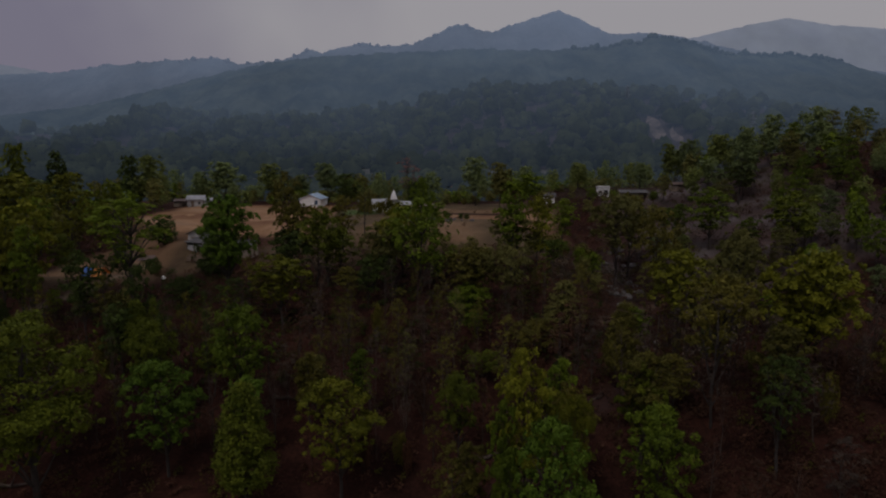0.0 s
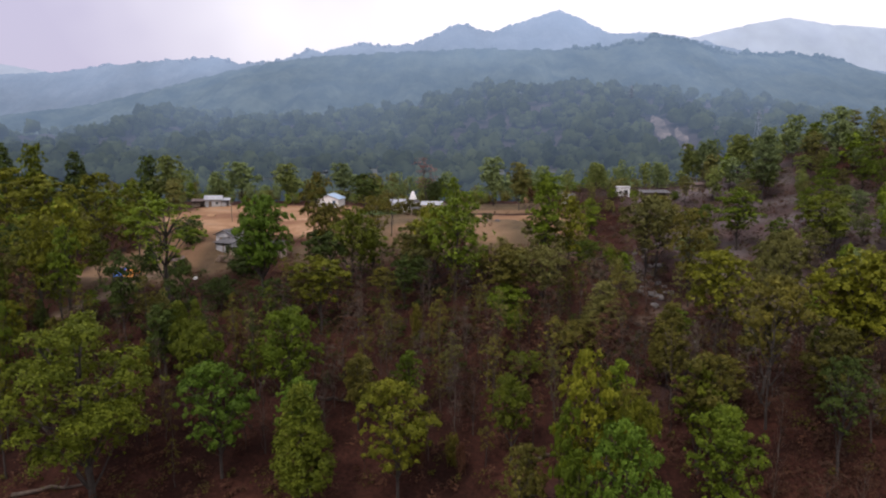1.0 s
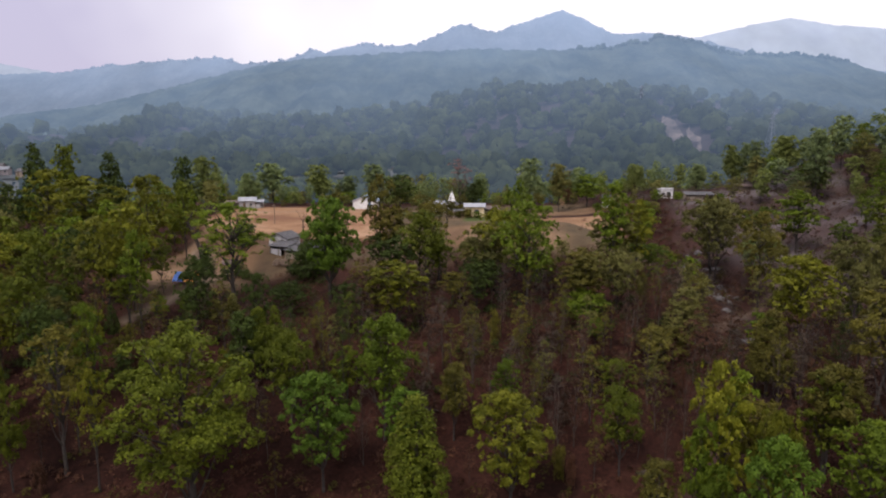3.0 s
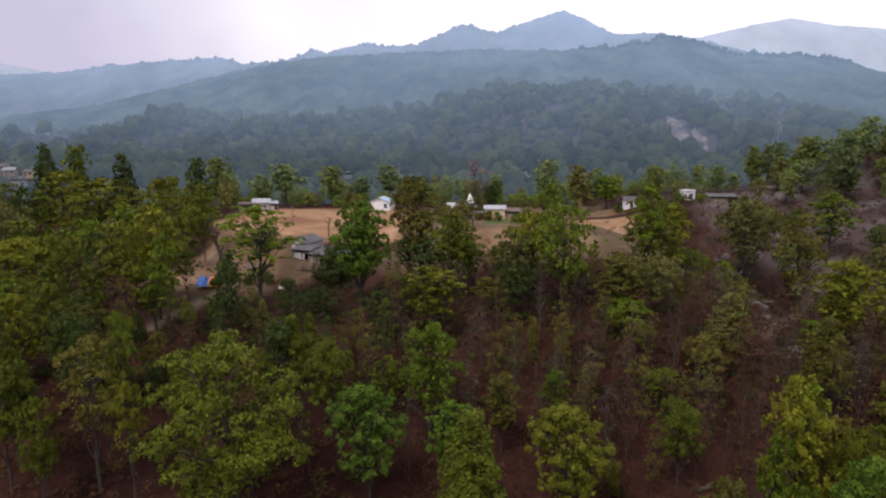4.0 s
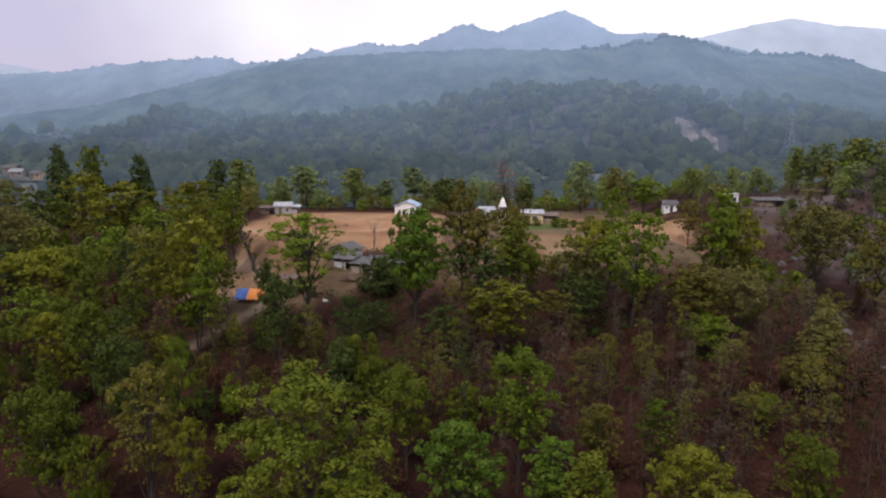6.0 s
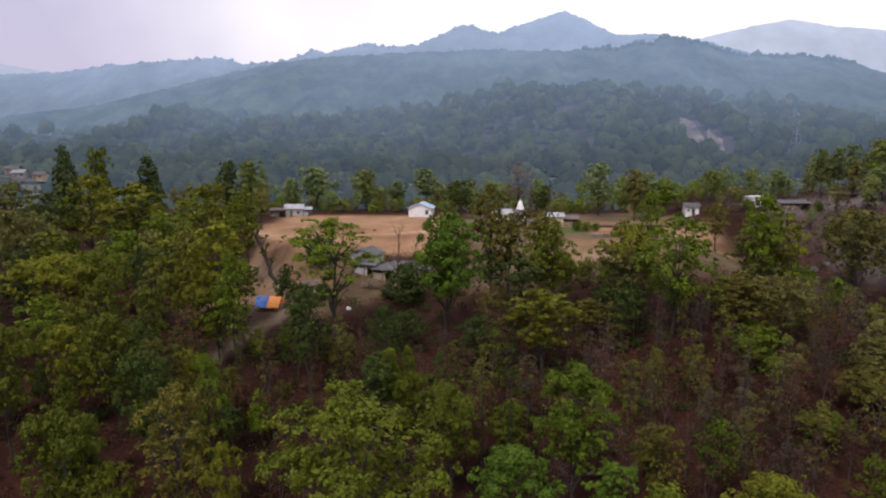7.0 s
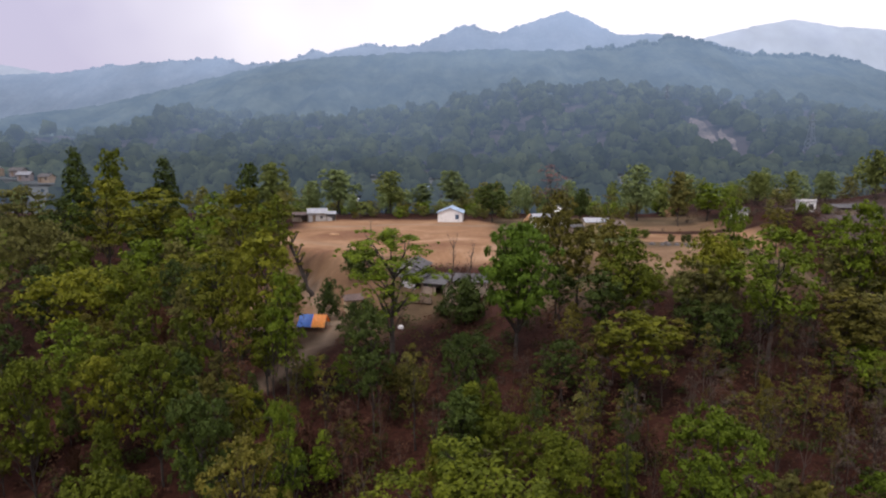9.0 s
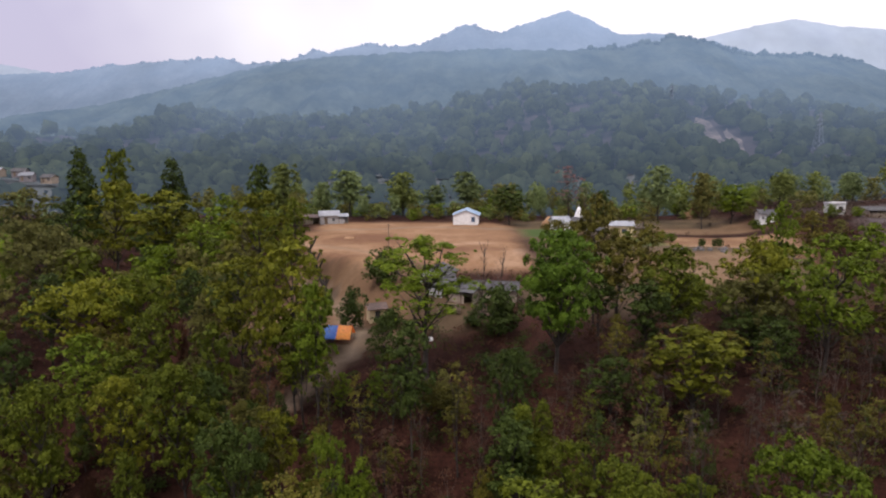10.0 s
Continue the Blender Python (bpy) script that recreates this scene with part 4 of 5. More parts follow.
scatter(30, (-130, 60), (-25, 42), 3.0, ("wood round", "wood tall"), ("leaf green", "dark green", "olive"), (8, 11), (0.5, 0.7), "", joined=more)
thicket("woods", "mixed green woods on the hillside and round the terrace", more)


# ---- far woods and the scar ----
def woods(name, label, spots, size, sprays, mat, seed):
    """Many small crowns in one mesh: each a bumpy dome with loose sprays of leaves round it."""
    rs = np.random.default_rng(seed)
    around, rings = 9, ((1.0, -0.55), (1.08, 0.0), (0.86, 0.5), (0.48, 0.85))
    dome = np.array([(q * math.cos(2 * math.pi * (k + 0.5 * j) / around), q * math.sin(2 * math.pi * (k + 0.5 * j) / around), h) for j, (q, h) in enumerate(rings) for k in range(around)] + [(0, 0, 1.0)])
    caps = []
    for j in range(len(rings) - 1):
        for k in range(around):
            a, b = j * around + k, j * around + (k + 1) % around
            caps += [(a, b, a + around), (b, b + around, a + around)]
    caps = np.array(caps + [((len(rings) - 1) * around + k, (len(rings) - 1) * around + (k + 1) % around, len(dome) - 1) for k in range(around)])
    vs, fs, n = [], [], 0
    for p in spots:
        r = size * rs.uniform(0.55, 1.35)
        tall = rs.uniform(0.75, 1.25)
        base = np.array(p) + np.array((0, 0, r * 0.9 * tall))
        v = dome * (1 + 0.30 * rs.normal(size=(len(dome), 1)).clip(-1.2, 1.2)) * np.array((r, r, r * tall)) * 0.92 + base
        vs.append(v)
        fs.append(caps + n)
        n += len(v)
        v, f = leaves(rs, [(base + np.array((0, 0, 0.15 * r)), r * 1.05)], sprays, r * 0.22, 0.35)
        vs.append(v)
        fs.append(f + n)
        n += len(v)
    return tagged(new(name, mesh_of(name, np.concatenate(vs).tolist(), np.concatenate(fs).tolist(), mat, True)), label, "woods", kind="stuff")


def scar(v):
    """The landslip's strands at a height of the hill: middle, half width."""
    strands = []
    if 0.36 < v < 0.64:
        strands.append((268 - 70 * (v - 0.40), 9 * math.sin(math.pi * (v - 0.36) / 0.28) ** 0.6 + 3 * noise.noise((v * 30, 2, 2))))
    if 0.53 < v < 0.93:
        strands.append((277 - 148 * (v - 0.56) + 5 * math.sin(v * 31), 3.5 + 3.0 * noise.noise((v * 26, 5, 2))))
    return strands


spots = []
while len(spots) < 2600:
    x, v = rng.uniform(-850, 760), rng.uniform(-0.04, 0.97)
    if any(abs(x - m) < max(2, h) + 6 for up in (0, 0.03, 0.06) for m, h in scar(v - up)):
        continue
    spots.append(slope_point(x, v, **HILL))
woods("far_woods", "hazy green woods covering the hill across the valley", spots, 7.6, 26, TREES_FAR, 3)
verts, faces = [], []
for strand, v0, v1 in ((0, 0.365, 0.635), (1, 0.535, 0.925)):
    base = len(verts)
    for j in range(25):
        v = v0 + (v1 - v0) * j / 24
        m, half = scar(v)[-1 if strand else 0]
        for s in (-1, -0.4, 0.3, 1):
            p = slope_point(m + s * max(1.2, half) * (1 + 0.4 * noise.noise((v * 60, s, 1))), v, **HILL)
            verts.append((p[0], p[1], p[2] + 2.5 - 1.2 * abs(s)))
    for j in range(24):
        for s in range(3):
            k = base + j * 4 + s
            faces.append((k, k + 4, k + 5, k + 1))
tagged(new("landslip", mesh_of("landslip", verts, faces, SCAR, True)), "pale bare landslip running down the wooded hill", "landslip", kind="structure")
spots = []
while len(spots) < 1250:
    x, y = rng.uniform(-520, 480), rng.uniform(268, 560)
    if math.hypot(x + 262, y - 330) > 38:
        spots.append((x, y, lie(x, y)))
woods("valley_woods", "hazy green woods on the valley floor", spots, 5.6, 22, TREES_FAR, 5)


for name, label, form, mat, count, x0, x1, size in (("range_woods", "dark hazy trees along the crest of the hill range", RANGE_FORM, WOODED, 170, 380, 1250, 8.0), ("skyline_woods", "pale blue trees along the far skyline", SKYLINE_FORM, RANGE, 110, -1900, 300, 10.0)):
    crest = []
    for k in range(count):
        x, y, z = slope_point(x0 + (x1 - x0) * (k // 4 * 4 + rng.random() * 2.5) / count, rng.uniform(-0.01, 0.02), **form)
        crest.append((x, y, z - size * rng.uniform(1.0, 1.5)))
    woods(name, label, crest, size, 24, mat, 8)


# ---- things built by hand ----
def part(name, bm, mat, parent, label=""):
    me = bpy.data.meshes.new(name)
    bm.to_mesh(me)
    bm.free()
    me.materials.append(mat)
    ob = new(name, me)
    ob.parent = parent
    if label:
        ob["label"] = label
    return ob


def box(x0, x1, y0, y1, z0, z1, bm=None, bevel=0.0):
    bm = bm or bmesh.new()
    v = [bm.verts.new((x, y, z)) for z in (z0, z1) for y in (y0, y1) for x in (x0, x1)]
    faces = [bm.faces.new([v[i] for i in q]) for q in ((0, 2, 3, 1), (4, 5, 7, 6), (0, 1, 5, 4), (2, 6, 7, 3), (0, 4, 6, 2), (1, 3, 7, 5))]
    if bevel:
        bmesh.ops.bevel(bm, geom=list({e for f in faces for e in f.edges}), offset=bevel, segments=1, affect="EDGES")
    return bm


def prism(outline, y0, y1, bm=None):
    """An outline in x and z, pushed from y0 to y1."""
    bm = bm or bmesh.new()
    a, b = [bm.verts.new((x, y0, z)) for x, z in outline], [bm.verts.new((x, y1, z)) for x, z in outline]
    bm.faces.new(a), bm.faces.new(list(reversed(b)))
    for k in range(len(a)):
        n = (k + 1) % len(a)
        bm.faces.new((a[n], a[k], b[k], b[n]))
    bmesh.ops.recalc_face_normals(bm, faces=bm.faces)
    return bm


WHITE = surface("whitewash", (0.70, 0.69, 0.67), (0.82, 0.81, 0.80), 0.6, 8)
CREAM = surface("cream_plaster", (0.60, 0.47, 0.28), (0.72, 0.58, 0.36), 0.6, 8)
MUD = surface("mud_wall", (0.27, 0.21, 0.16), (0.36, 0.29, 0.23), 0.7, 8)
GREY = surface("grey_render", (0.34, 0.34, 0.35), (0.46, 0.45, 0.44), 0.6, 8)
DULL = surface("dull_plaster", (0.17, 0.155, 0.165), (0.25, 0.22, 0.22), 0.6, 8)
DULL_ROOF = corrugated("dull_roof", (0.17, 0.18, 0.20), (0.24, 0.25, 0.27), 0.7, 0.0)
BLUE_ROOF = corrugated("blue_roof", (0.33, 0.46, 0.62), (0.42, 0.55, 0.70))
TIN = corrugated("tin_roof", (0.28, 0.29, 0.32), (0.40, 0.41, 0.43), 0.7, 0.0)
SLATE = corrugated("slate_roof", (0.064, 0.062, 0.066), (0.112, 0.107, 0.108), 0.9, 0.0)
RUST = corrugated("rusty_roof", (0.10, 0.07, 0.06), (0.17, 0.115, 0.095), 0.8, 0.1)
WOOD = surface("weathered_wood", (0.13, 0.09, 0.06), (0.22, 0.16, 0.11), 1.5, 8)
DARK = surface("dark_opening", (0.03, 0.03, 0.03), (0.05, 0.045, 0.04), 1.0, 8)
BLUE_PAINT = surface("blue_paint", (0.10, 0.20, 0.38), (0.14, 0.26, 0.45), 1.0, 8, 0.6)
BLUE_TARP = surface("blue_tarpaulin", (0.03, 0.13, 0.48), (0.05, 0.19, 0.58), 0.8, 6, 0.45)
ORANGE_TARP = surface("orange_tarpaulin", (0.80, 0.28, 0.03), (0.90, 0.38, 0.05), 0.8, 6, 0.45)
STEEL = surface("galvanised_steel", (0.32, 0.34, 0.36), (0.42, 0.44, 0.46), 1.0, 8, 0.5, 0.1, 0.6)
STRAW = surface("straw", (0.27, 0.15, 0.075), (0.38, 0.23, 0.12), 1.2, 10, 0.95, 0.8)
STONE = surface("field_stone", (0.070, 0.064, 0.064), (0.130, 0.118, 0.112), 1.0, 8, 0.9, 0.5)
GLASS = surface("window_glass", (0.04, 0.06, 0.08), (0.07, 0.09, 0.12), 1.0, 4, 0.15, 0.0)


def house(name, label, x, y, turned, w, d, h, rise, walls, roof, along="x", openings=(), over=0.45, flat=False, sink=0.6, group=""):
    """A small house: walls, roof, and doors and windows in the front (x along the wall, sill, width, height, kind)."""
    top = new(name)
    top.matrix_world = pose(x, y, lie(x, y), 0, 0, turned)
    tagged(top, label, "house", group)
    if flat:
        part("wall", box(-w / 2, w / 2, -d / 2, d / 2, -sink, h), walls, top)
        part("roof", box(-w / 2 - over, w / 2 + over, -d / 2 - over, d / 2 + over, h, h + 0.22, bevel=0.03), roof, top)
        part("parapet", box(-w / 2, w / 2, -d / 2, -d / 2 + 0.2, h + 0.224, h + 0.55), walls, top)
    else:
        span, run = (w, d) if along == "y" else (d, w)
        bm = prism(((-span / 2, -sink), (span / 2, -sink), (span / 2, h), (0, h + rise), (-span / 2, h)), -run / 2, run / 2)
        pitch = rise / (span / 2)
        rb = [prism(((s * 0.0, h + rise + 0.03), (s * (span / 2 + over), h - over * pitch + 0.03), (s * (span / 2 + over), h - over * pitch + 0.13), (0, h + rise + 0.13)), -run / 2 - over, run / 2 + over) for s in (-1, 1)]
        ridge = prism(((-0.22, h + rise + 0.05), (0.22, h + rise + 0.05), (0, h + rise + 0.22)), -run / 2 - over, run / 2 + over)
        if along == "x":
            for b in (bm, ridge, *rb):
                bmesh.ops.rotate(b, verts=b.verts, cent=(0, 0, 0), matrix=Matrix.Rotation(radians(90), 3, "Z"))
        part("wall", bm, walls, top)
        for b in rb:
            part("roof", b, roof, top)
        part("ridge_cap", ridge, roof, top)
    for ox, oz, ow, oh, kind in openings:
        f = -d / 2
        if kind == "door":
            leaf = part("door", box(ox - ow / 2, ox + ow / 2, f - 0.05, f + 0.02, oz, oz + oh), WOOD, top)
            part("door_frame", box(ox - ow / 2 - 0.1, ox + ow / 2 + 0.1, f - 0.09, f - 0.052, oz + oh, oz + oh + 0.1), WOOD, leaf)
        elif kind == "gap":
            # no hole in the wall: a dark panel paints the shade inside
            part("opening", box(ox - ow / 2, ox + ow / 2, f - 0.03, f + 0.02, oz, oz + oh), DARK, top)
        else:
            frame_mat = BLUE_PAINT if kind == "blue window" else WOOD
            win = part("window", box(ox - ow / 2, ox + ow / 2, f - 0.04, f + 0.02, oz, oz + oh), frame_mat, top)
            for s in (-1, 1):
                part("pane", box(ox + s * ow / 4 - ow / 4 + 0.06, ox + s * ow / 4 + ow / 4 - 0.06, f - 0.055, f - 0.045, oz + 0.08, oz + oh - 0.08), GLASS, win)
            part("window_sill", box(ox - ow / 2 - 0.12, ox + ow / 2 + 0.12, f - 0.16, f - 0.057, oz - 0.1, oz), walls, win)
    return top


def lean_to(name, label, x, y, turned, w, d, high, low, roof, posts=3, back=MUD):
    """An open shed: a sloping roof on posts, with a back wall."""
    top = new(name)
    top.matrix_world = pose(x, y, lie(x, y), 0, 0, turned)
    tagged(top, label, "shed")
    slope = (high - low) / d
    rb = prism(((-d / 2 - 0.3, low - 0.3 * slope), (d / 2 + 0.2, high + 0.2 * slope), (d / 2 + 0.2, high + 0.2 * slope + 0.1), (-d / 2 - 0.3, low - 0.3 * slope + 0.1)), -w / 2 - 0.3, w / 2 + 0.3)
    bmesh.ops.rotate(rb, verts=rb.verts, cent=(0, 0, 0), matrix=Matrix.Rotation(radians(90), 3, "Z"))
    part("roof", rb, roof, top)
    part("back_wall", box(-w / 2, w / 2, d / 2 - 0.2, d / 2, -0.6, high - 0.12), back, top)
    for px in (-w / 2 + 0.15, w / 2):
        side = prism(((-d / 2 + 0.1, -0.6), (d / 2 - 0.2, -0.6), (d / 2 - 0.2, high - 0.14), (-d / 2 + 0.1, low - 0.03)), -px, 0.15 - px)
        bmesh.ops.rotate(side, verts=side.verts, cent=(0, 0, 0), matrix=Matrix.Rotation(radians(90), 3, "Z"))
        part("side_wall", side, back, top)
    part("front_wall", box(-w / 2 + 0.2, w * 0.12, -d / 2 + 0.17, -d / 2 + 0.3, -0.6, low * 0.62), back, top)
    for k in range(posts):
        px = -w / 2 + w * k / (posts - 1)
        part("post", box(px - 0.08, px + 0.08, -d / 2, -d / 2 + 0.16, -0.6, low), WOOD, top)
    return top


house("field_house", "white gabled house with a light blue roof beside the bare field", -46, 217, -6, 7.4, 8.5, 2.7, 1.5, WHITE, BLUE_ROOF, "y", ((2.2, 0.7, 1.1, 1.5, "blue window"),))
house("field_house", "small grey house with a pale tin roof by the field", -87.3, 216, 12, 5.4, 4.5, 2.6, 1.0, GREY, TIN, "x", ((-1.0, 0, 0.9, 1.9, "door"), (1.2, 0.8, 0.9, 0.9, "window")))
lean_to("cattle_shed", "low dark shed with a rusty roof beside the grey house", -92.6, 216, 8, 4.6, 3.6, 2.4, 1.9, RUST)
lean_to("porch", "pale tin porch roof on thin posts", -83.0, 215.4, 12, 2.6, 3.0, 2.6, 2.1, TIN, 2, GREY)
house("village_house", "cream plastered house with a brown window and pale roof", -9.6, 183, -4, 5.6, 4.8, 2.7, 0.7, CREAM, TIN, "x", ((0.6, 0.9, 1.3, 1.0, "window"), (-1.8, 0, 0.9, 1.9, "door")))
lean_to("side_shed", "open shed with a rusty brown roof beside the cream house", -4.6, 183, -8, 4.2, 3.8, 2.5, 1.9, RUST)
lean_to("wood_store", "grey tumbledown shelter on the terrace", -14.0, 184, 15, 3.6, 2.8, 1.9, 1.5, SLATE, 3)
house("pavilion", "white open pavilion with a pale roof beside the shrine", -21.0, 200.5, 10, 4.4, 4.0, 2.4, 1.1, WHITE, TIN, "x", ((0, 0, 0.8, 1.8, "door"),))
house("white_shed", "small white shed with a grey roof", 34.2, 198, -8, 3.8, 3.6, 2.5, 0.8, WHITE, SLATE, "x", ((0.3, 0, 0.9, 1.9, "gap"), (-1.1, 1.0, 0.6, 0.7, "window")))
house("flat_house", "white flat-roofed house with a dark doorway", 51, 195, -6, 3.8, 3.2, 2.7, 0, WHITE, GREY, "x", ((0.7, 0.3, 1.2, 1.7, "gap"), (-1.0, 0.9, 0.9, 0.9, "window")), 0.25, True)
lean_to("long_shed", "long low open shed with a grey slate roof", 58.5, 188, -3, 8.0, 3.6, 2.3, 1.7, SLATE, 4)
lean_to("far_shed", "low brown-roofed shed among the bushes", 73.5, 190, -5, 5.5, 3.2, 2.0, 1.5, RUST, 4)
house("farmhouse", "grey-roofed mud farmhouse beside a dark bush", -54.4, 137.5, -24, 5.0, 4.4, 2.5, 1.0, GREY, SLATE, "y", ((-1.0, 0, 0.9, 1.8, "door"), (1.2, 1.4, 0.8, 0.8, "window")))
lean_to("farm_shed", "open farm shed with a grey slate roof", -53.6, 133.0, -24, 4.4, 3.4, 2.4, 1.8, SLATE, 3, GREY)
lean_to("farm_shed", "low mud-walled farm shed with a dark roof", -50.0, 131.0, -24, 4.2, 3.4, 2.4, 1.7, SLATE, 3)
house("farm_wing", "long low farm building with a weathered grey roof", -45.0, 132.5, -8, 7.5, 3.6, 2.2, 0.8, MUD, SLATE, "x", ((0, 0, 0.9, 1.7, "gap"),))
house("gatehouse", "small pink mud store at the foot of the bank", -64.5, 131, 20, 2.6, 2.2, 2.0, 0.5, CREAM, RUST, "x", ((0, 0, 0.8, 1.6, "gap"),))
for k, (x, y, w, walls, roof) in enumerate(((-276, 334, 7, DULL, DULL_ROOF), (-266, 328, 6, MUD, TIN), (-258, 333, 6, DULL, SLATE), (-250, 326, 5.5, DULL, DULL_ROOF), (-243, 331, 6, MUD, SLATE), (-235, 336, 6, DULL, DULL_ROOF), (-206, 300, 6, DULL, TIN), (-60, 420, 9, WHITE, BLUE_ROOF), (-48, 424, 7, WHITE, TIN), (-98, 380, 8, GREY, TIN), (10, 400, 9, GREY, RUST), (225, 520, 12, WHITE, TIN), (246, 540, 10, WHITE, TIN))):
    house("village_house", "distant village house with pale walls" if walls is WHITE else "distant grey village house", x, y, -10 + 7 * (k % 4), w, 4.6, 2.6, 1.2, walls, roof, "x", ((-1.5, 0, 1, 2, "door"), (1.5, 1, 1.2, 1, "window")), group="village across the valley")


def shrine(x, y):
    top = new("shrine")
    top.matrix_world = pose(x, y, lie(x, y))
    tagged(top, "small white shrine with a tapering spire on the terrace", "shrine")
    part("plinth", box(-2.6, 2.6, -2.6, 2.6, -0.5, 0.5, bevel=0.06), WHITE, top)
    part("wall", box(-1.7, 1.7, -1.7, 1.7, 0.5, 2.6), WHITE, top)
    bm = bmesh.new()
    bmesh.ops.create_cone(bm, cap_ends=True, segments=4, radius1=3.3, radius2=1.3, depth=1.1, matrix=Matrix.Translation((0, 0, 3.15)) @ Matrix.Rotation(radians(45), 4, "Z"))
    part("roof", bm, SLATE, top)
    bm = bmesh.new()
    rings = []
    for k in range(9):
        f = k / 8
        r = 1.15 * (1 - f) ** 0.7 + 0.06
        rings.append([bm.verts.new((r * math.cos(a * math.pi / 4), r * math.sin(a * math.pi / 4), 3.6 + 2.9 * f)) for a in range(8)])
    for a, b in zip(rings, rings[1:]):
        for i in range(8):
            bm.faces.new((a[i], a[(i + 1) % 8], b[(i + 1) % 8], b[i]))
    bm.faces.new(rings[-1])
    part("spire", bm, WHITE, top)
    bm = bmesh.new()
    bmesh.ops.create_cone(bm, cap_ends=True, segments=8, radius1=0.09, radius2=0.02, depth=0.9, matrix=Matrix.Translation((0, 0, 6.9)))
    part("finial", bm, STEEL, top)
    # flat dark panel for the shaded inside of the entrance
    part("doorway", box(-0.5, 0.5, -1.73, -1.68, 0.5, 2.1), DARK, top)


shrine(-16.1, 199.6)


def shelter(x, y):
    top = new("tarpaulin_shelter")
    top.matrix_world = pose(x, y, lie(x, y), 0, 0, -6)
    tagged(top, "ridge shelter of blue and orange tarpaulin by the path", "shelter")
    for name, mat, x0, x1, label in (("sheet", BLUE_TARP, -2.1, 0.05, "blue tarpaulin"), ("sheet", ORANGE_TARP, 0.05, 2.1, "orange tarpaulin")):
        bm = bmesh.new()
        grid = []
        for j in range(9):
            u = -1 + j / 4
            row = []
            for i in range(7):
                v = i / 6
                row.append(bm.verts.new((x0 + (x1 - x0) * v, u * 1.7, 2.15 - 1.55 * abs(u) - 0.10 * math.sin(math.pi * v) * (1 - abs(abs(u) * 2 - 1)) + 0.03 * math.sin(9 * u + 7 * v))))
            grid.append(row)
        for a, b in zip(grid, grid[1:]):
            for i in range(6):
                bm.faces.new((a[i], a[i + 1], b[i + 1], b[i]))
        bmesh.ops.solidify(bm, geom=bm.faces[:], thickness=0.02)
        part(name, bm, mat, top, label)
    for px in (-2.0, 2.0):
        part("pole", box(px - 0.05, px + 0.05, -0.05, 0.05, -0.4, 2.1), WOOD, top)
        for py in (-1.65, 1.65):
            part("peg", box(px - 0.04, px + 0.04, py - 0.04, py + 0.04, -0.4, 0.62), WOOD, top)


shelter(-68.6, 118.2)


def post(x, y, h, label, name="pole"):
    top = new(name)
    top.matrix_world = pose(x, y, lie(x, y))
    tagged(top, label, "pole")
    bm = bmesh.new()
    bmesh.ops.create_cone(bm, cap_ends=True, segments=8, radius1=0.13, radius2=0.09, depth=h + 0.8, matrix=Matrix.Translation((0, 0, (h - 0.8) / 2)))
    part("shaft", bm, WOOD, top)
    part("crosspiece", box(-0.5, 0.5, -0.05, 0.05, h - 0.35, h - 0.25), WOOD, top)


post(-65.7, 171, 5.4, "thin wooden pole standing in the bare field")


def pollard(x, y, h, seed, lean):
    """A lopped tree: a knobbly stem, stubs of limbs and small tufts of new leaves."""
    rs = np.random.default_rng(seed)
    top = new("pollarded_tree")
    top.matrix_world = pose(x, y, lie(x, y))
    tagged(top, "lopped knobbly tree with stubs of limbs and small tufts", "tree")
    tv, tf, ends = [], [], []
    spine = bent(rs, Vector((0, 0, -1)), Vector((lean, 0, h)), 8, 0.35)
    tube(tv, tf, spine, [0.55, 0.48, 0.50, 0.42, 0.46, 0.36, 0.38, 0.30, 0.18], 8)
    for k in range(15):
        s = spine[3 + k % 6]
        a = k * 2.3
        e = s + Vector((math.cos(a) * 0.7, math.sin(a) * 0.7, 1.3)) * rs.uniform(0.7, 1.7)
        tube(tv, tf, [s, s.lerp(e, 0.5) + Vector((0, 0, -0.1)), e], [0.2, 0.17, 0.16], 6)
        ends.append((np.array(e), 0.42))
    bm = part("trunk", bmesh.new(), BARK, top)
    bm.data = mesh_of("trunk", tv, tf, BARK, True)
    for end in ends:
        v, f = leaves(rs, [end], 80, 0.17)
        tuft = part("tuft", bmesh.new(), LEAF["olive"], top)
        tuft.data = mesh_of("tuft", v.tolist(), f.tolist(), LEAF["olive"])


pollard(-73.5, 141, 10, 4, -3.8)


